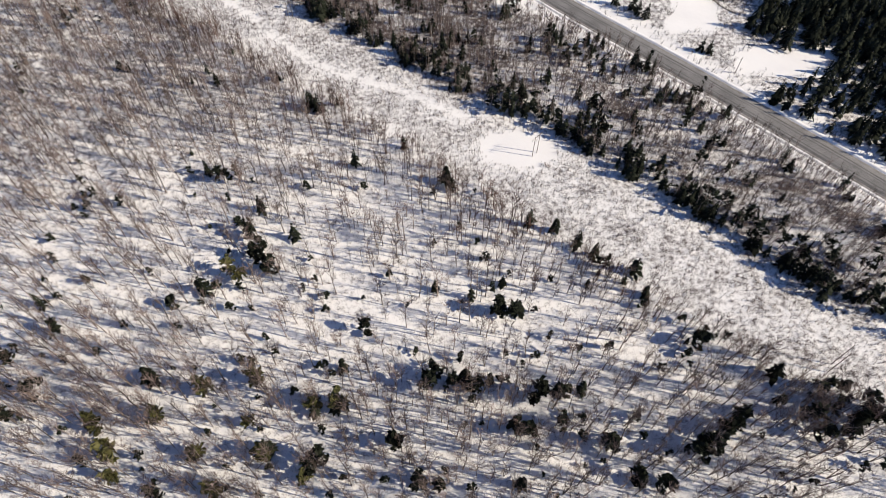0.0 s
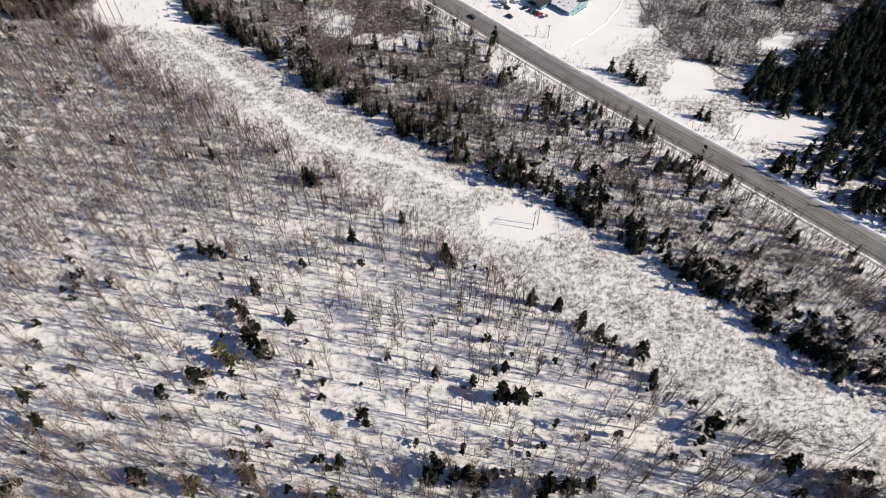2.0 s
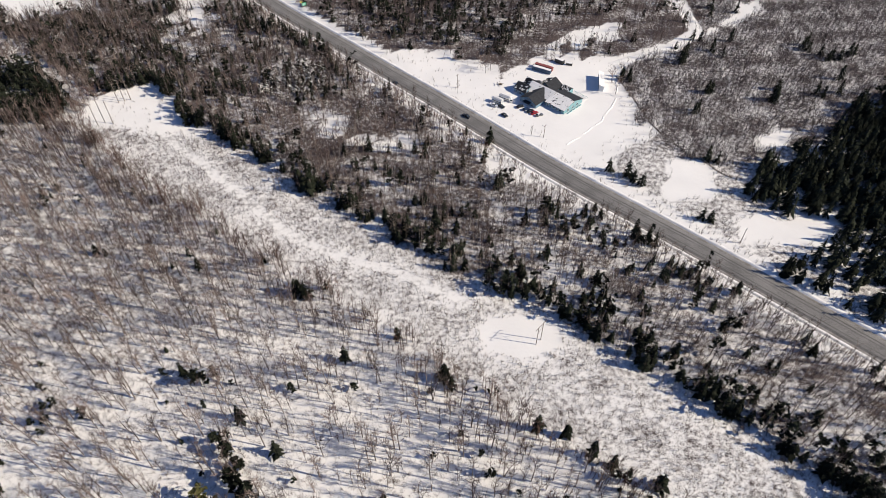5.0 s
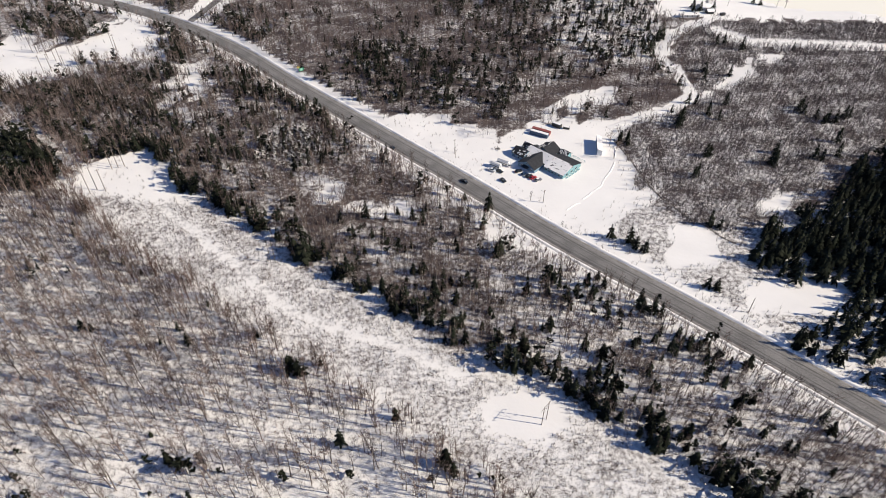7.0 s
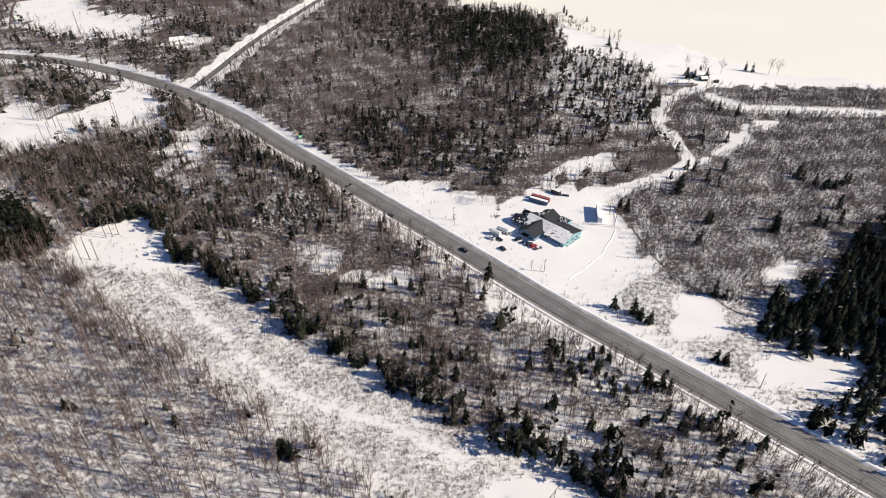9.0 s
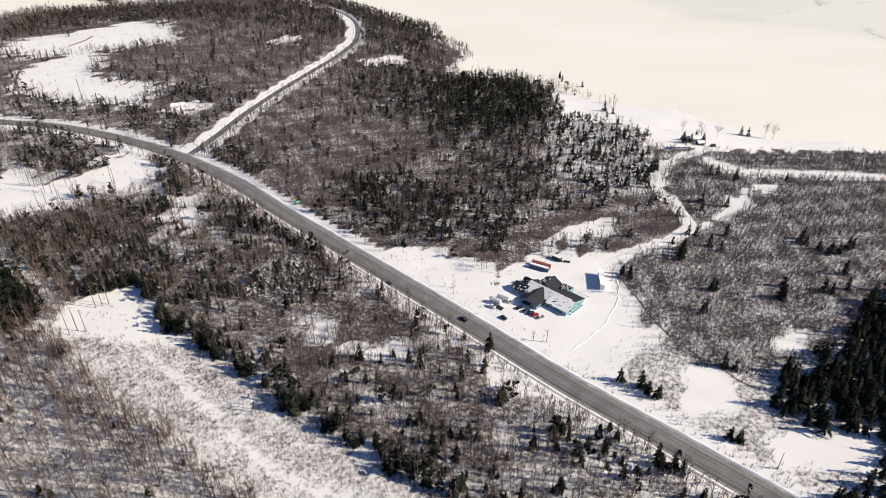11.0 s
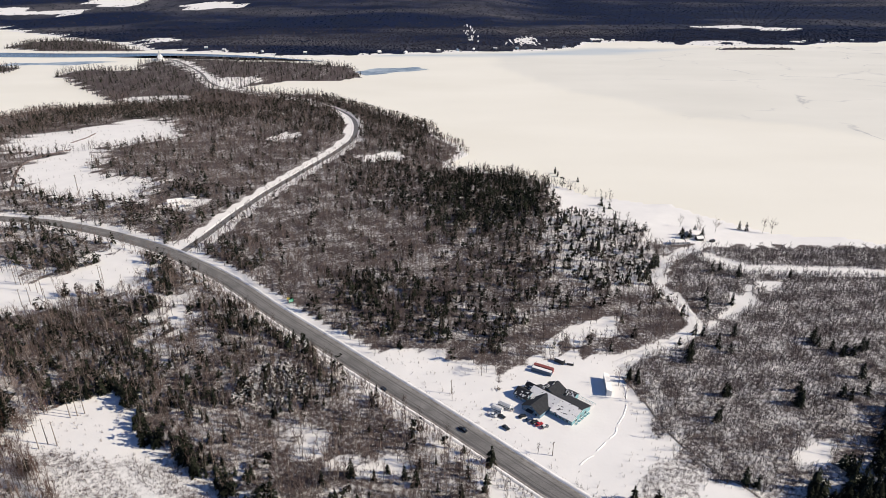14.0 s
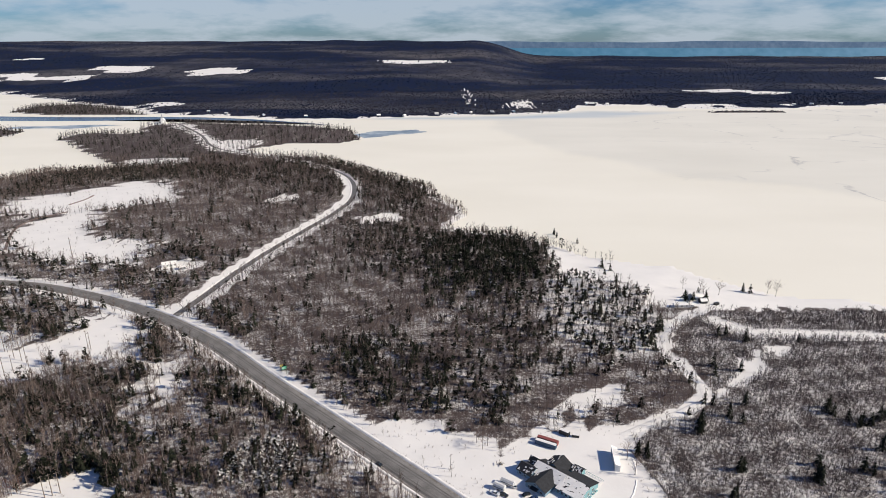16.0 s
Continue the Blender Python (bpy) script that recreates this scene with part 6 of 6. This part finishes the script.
def window(x, y, z, w, h, face):
    """face: 'road', 'east', 'west', 'back'."""
    sx, sy = {"road": (1, 0), "back": (1, 0), "east": (0, 1), "west": (0, 1)}[face]
    out = {"road": (0, -1), "back": (0, 1), "east": (1, 0), "west": (-1, 0)}[face]
    ox, oy = out
    def slab_box(a, b, z0, z1, d0, d1):
        xs = sorted((x + sx * a + ox * d0, x + sx * b + ox * d1))
        ys = sorted((y + sy * a + oy * d0, y + sy * b + oy * d1))
        return box(xs[0], xs[1], ys[0], ys[1], z0, z1)
    frame_ob = part("window_frame", slab_box(-w / 2 - 0.1, w / 2 + 0.1, z - 0.1, z + h + 0.1, 0, 0.05), TRIM, lodge)
    part("pane", slab_box(-w / 2, w / 2, z, z + h, 0.05, 0.065), GLASS, frame_ob)
    part("mullion", slab_box(-0.03, 0.03, z, z + h, 0.065, 0.085), TRIM, frame_ob)


wing(-12, 1.5, -2, 16, 3.0, 5.6, "x", TEAL, 0.93, 0.0, 11)            # east wing
wing(-26, -14, -9, 5, 3.0, 6.0, "y", BLUE_WALL, 0.15, 0.0, 21)       # gable facing the road
wing(-29, -11.5, 0, 13, 3.3, 6.0, "x", BLUE_WALL, 0.97, 0.0, 31)     # link
wing(-35.5, -27, -3.5, 4.5, 3.0, 5.6, "x", BLUE_WALL, 0.2, 0.0, 41)   # west end
wing(-34.5, -27.2, 4.7, 11, 3.0, 5.8, "x", TEAL, 0.15, 0.0, 51)
wing(-27, -15.5, 9, 18.5, 3.4, 6.6, "y", BLUE_WALL, 0.2, 0.0, 61)     # back gable
wing(-14.8, -9, 15.6, 21, 2.8, 4.4, "x", TEAL, 0.4, 0.0, 71)
for k in range(5):
    window(-10.6 + k * 2.3, -2, 1.0, 1.3, 1.3, "road")
for yy in (2, 6.5, 11):
    window(1.5, yy, 1.0, 1.5, 1.4, "east")
window(1.5, 7.0, 3.9, 1.2, 1.0, "east")
for xx in (-23.5, -16.5):
    window(xx, -9, 0.9, 1.4, 1.4, "road")
window(-20, -9, 3.9, 1.2, 0.9, "road")
for xx in (-33.5, -30.5):
    window(xx, -3.5, 0.9, 1.3, 1.3, "road")
for yy in (-1.5, 2):
    window(-35.5, yy, 0.9, 1.2, 1.2, "west")
part("door", box(-20.7, -19.3, -9.08, -9.0, 0.1, 2.3), TRIM, lodge, "white entrance door")
part("porch_floor", box(-22, -18, -11, -9.05, 0.0, 0.3, 0.04), WOOD_DECK, lodge)
porch = part("porch_roof", slab((-22.2, -11.2, 2.5), (-17.8, -11.2, 2.5), (-17.8, -9.02, 3.1), (-22.2, -9.02, 3.1), 0.14), SHINGLE, lodge)
for xx in (-21.8, -18.2):
    part("porch_post", box(xx - 0.08, xx + 0.08, -11.0, -10.84, 0.3, 2.42), TRIM, lodge)
part("deck", box(-8.5, 1.5, 16.6, 21.5, 0.3, 0.55), SNOW_PACKED, lodge, "snow-covered deck")
rail = part("deck_rail", box(-8.5, 1.5, 21.35, 21.45, 1.5, 1.62), TEAL, lodge, "teal deck rail")
for k in range(12):
    part("baluster", box(-8.45 + k * 0.9, -8.35 + k * 0.9, 21.36, 21.44, 0.55, 1.5), TEAL, rail)
for k in range(5):
    part("planter_box", box(2.2, 3.0, 0.3 + k * 2.9, 1.9 + k * 2.9, 0.0, 0.75, 0.05), TEAL, lodge, "teal box against the east wall")
part("chimney", box(-24.4, -23.6, 7.7, 8.5, 4.6, 7.2), GREY_METAL, lodge)


# -- houses far off --
def house(x, y, turn, lx, ly, eave, ridge, siding, label, roof_snow=True, name="house"):
    ob = thing(name, label, "house", "", stand_at(x, y, turn))
    part("wall", prism_part([(-ly / 2, -0.4), (ly / 2, -0.4), (ly / 2, eave), (0, ridge), (-ly / 2, eave)], -lx / 2, lx / 2, "x"), siding, ob)
    for s in (-1, 1):
        q = [(-lx / 2 - 0.4, s * (ly / 2 + 0.4), eave - 0.1), (lx / 2 + 0.4, s * (ly / 2 + 0.4), eave - 0.1), (lx / 2 + 0.4, 0, ridge + 0.2), (-lx / 2 - 0.4, 0, ridge + 0.2)]
        part("roof", slab(*q, 0.18), SNOW_PACKED if roof_snow else SHINGLE, ob)
        for k in range(max(2, int(lx / 3.5))):
            cx_ = -lx / 2 + lx * (k + 0.5) / max(2, int(lx / 3.5))
            part("window", box(cx_ - 0.6, cx_ + 0.6, s * ly / 2 - 0.04, s * ly / 2 + 0.04, 1.0, 2.2), GLASS, ob)
    part("chimney", box(lx * 0.2, lx * 0.2 + 0.8, -0.4, 0.4, ridge - 0.6, ridge + 1.1), GREY_METAL, ob)
    return ob


house(226, 520, 15, 11, 8, 3.0, 5.6, GREY_METAL, "grey shore cottage with a snowy roof behind spruces", name="cottage")
house(228, 509.5, 10, 6, 5, 2.6, 4.0, BLACK_METAL, "small dark garage beside the cottage", name="garage")
house(207, 499.5, 2, 17, 4.5, 2.4, 3.4, WHITE_METAL, "long low white shed by the cottage drive", name="long_shed")
many("cottage_spruce", [spruce_shape(170 + k, 9, 10, 8, 0.3) for k in range(2)], [BARK, NEEDLE], "tall spruce sheltering a shore cottage", "spruce", "cottage spruces", [(216, 520), (221, 514), (214, 512), (230, 527), (232, 514)], 307, 0.9, 1.2)
container(238.3, 505.7, 20, 4.5, BLACK_METAL, BLACK_METAL, "small black trailer on snow by the cottage", False, 2.2, 2.2)
house(-279, 604, 25, 14, 7, 3.0, 5.0, WHITE_METAL, "white bungalow in a snowy clearing", name="bungalow")
house(-262, 595, 25, 6, 5, 2.6, 4.0, GREY_METAL, "small grey shed beside a bungalow", name="shed")
ob = thing("church", "white wooden church with a pointed gable by the causeway", "church", "", stand_at(-806, 1835, 20))
part("nave", prism_part([(-8, -1), (8, -1), (8, 9), (0, 19), (-8, 9)], -15, 15, "y"), WHITE_METAL, ob)
part("tower", box(-3.2, 3.2, -21, -15.1, -1, 18), WHITE_METAL, ob)
part("spire", prism_part([(-3.6, 18), (3.6, 18), (0, 30)], -21, -15.2, "y"), GREY_METAL, ob)
rr = np.random.RandomState(17)
for k, (px, py) in enumerate(((-120, 1990), (-20, 2030), (40, 2045), (90, 2060), (160, 2075), (230, 2085), (320, 2090), (390, 2140), (520, 2330), (600, 2350),
                              (-200, 1985), (-420, 1960), (-560, 2000), (-690, 2040), (1250, 2290), (1330, 2320), (1450, 2345), (-760, 2080))):
    house(px, py, rr.uniform(0, 180), rr.uniform(8, 13), rr.uniform(6, 9), 3.5, 6, (WHITE_METAL, GREY_METAL, BLUE_WALL)[k % 3], "shore house on the far side of the lake")


# -- open water and tracks on the ice --
def puddle(name, pts, mat_, label, category, lift=0.12):
    bm = bmesh.new()
    line = smooth_line(pts + [pts[0]], 14.0)[:-1]
    bm.faces.new([bm.verts.new((float(a), float(b), LAKE + lift)) for a, b in line])
    bmesh.ops.triangulate(bm, faces=bm.faces[:])
    me = bpy.data.meshes.new(name)
    bm.to_mesh(me)
    bm.free()
    me.materials.append(mat_)
    return tagged(new(name, me), label, category, kind="structure")


SLUSH = material("slush", (0.16, 0.23, 0.30), (0.50, 0.55, 0.58), 0.35, 0.014, 4.0, 0.0)
puddle("open_water", [(-1950, 1960), (-1400, 1900), (-1050, 1890), (-820, 1930), (-640, 1900), (-480, 1860), (-330, 1790), (-420, 1850), (-640, 1950), (-860, 1990), (-1200, 1990), (-1900, 2060)], WATER, "dark open channel in the lake ice", "water")
puddle("thin_ice", [(-190, 1540), (-150, 1565), (-120, 1600), (-85, 1608), (-40, 1650), (-62, 1662), (-70, 1690), (-120, 1668), (-180, 1662), (-205, 1620), (-225, 1600)], SLUSH, "grey-blue thin ice off the spit", "thin ice")
puddle("open_water", [(-1180, 1700), (-1090, 1725), (-1000, 1720), (-940, 1775), (-900, 1790), (-1000, 1800), (-1100, 1768), (-1180, 1760)], SLUSH, "thin wet ice by a small island", "thin ice")
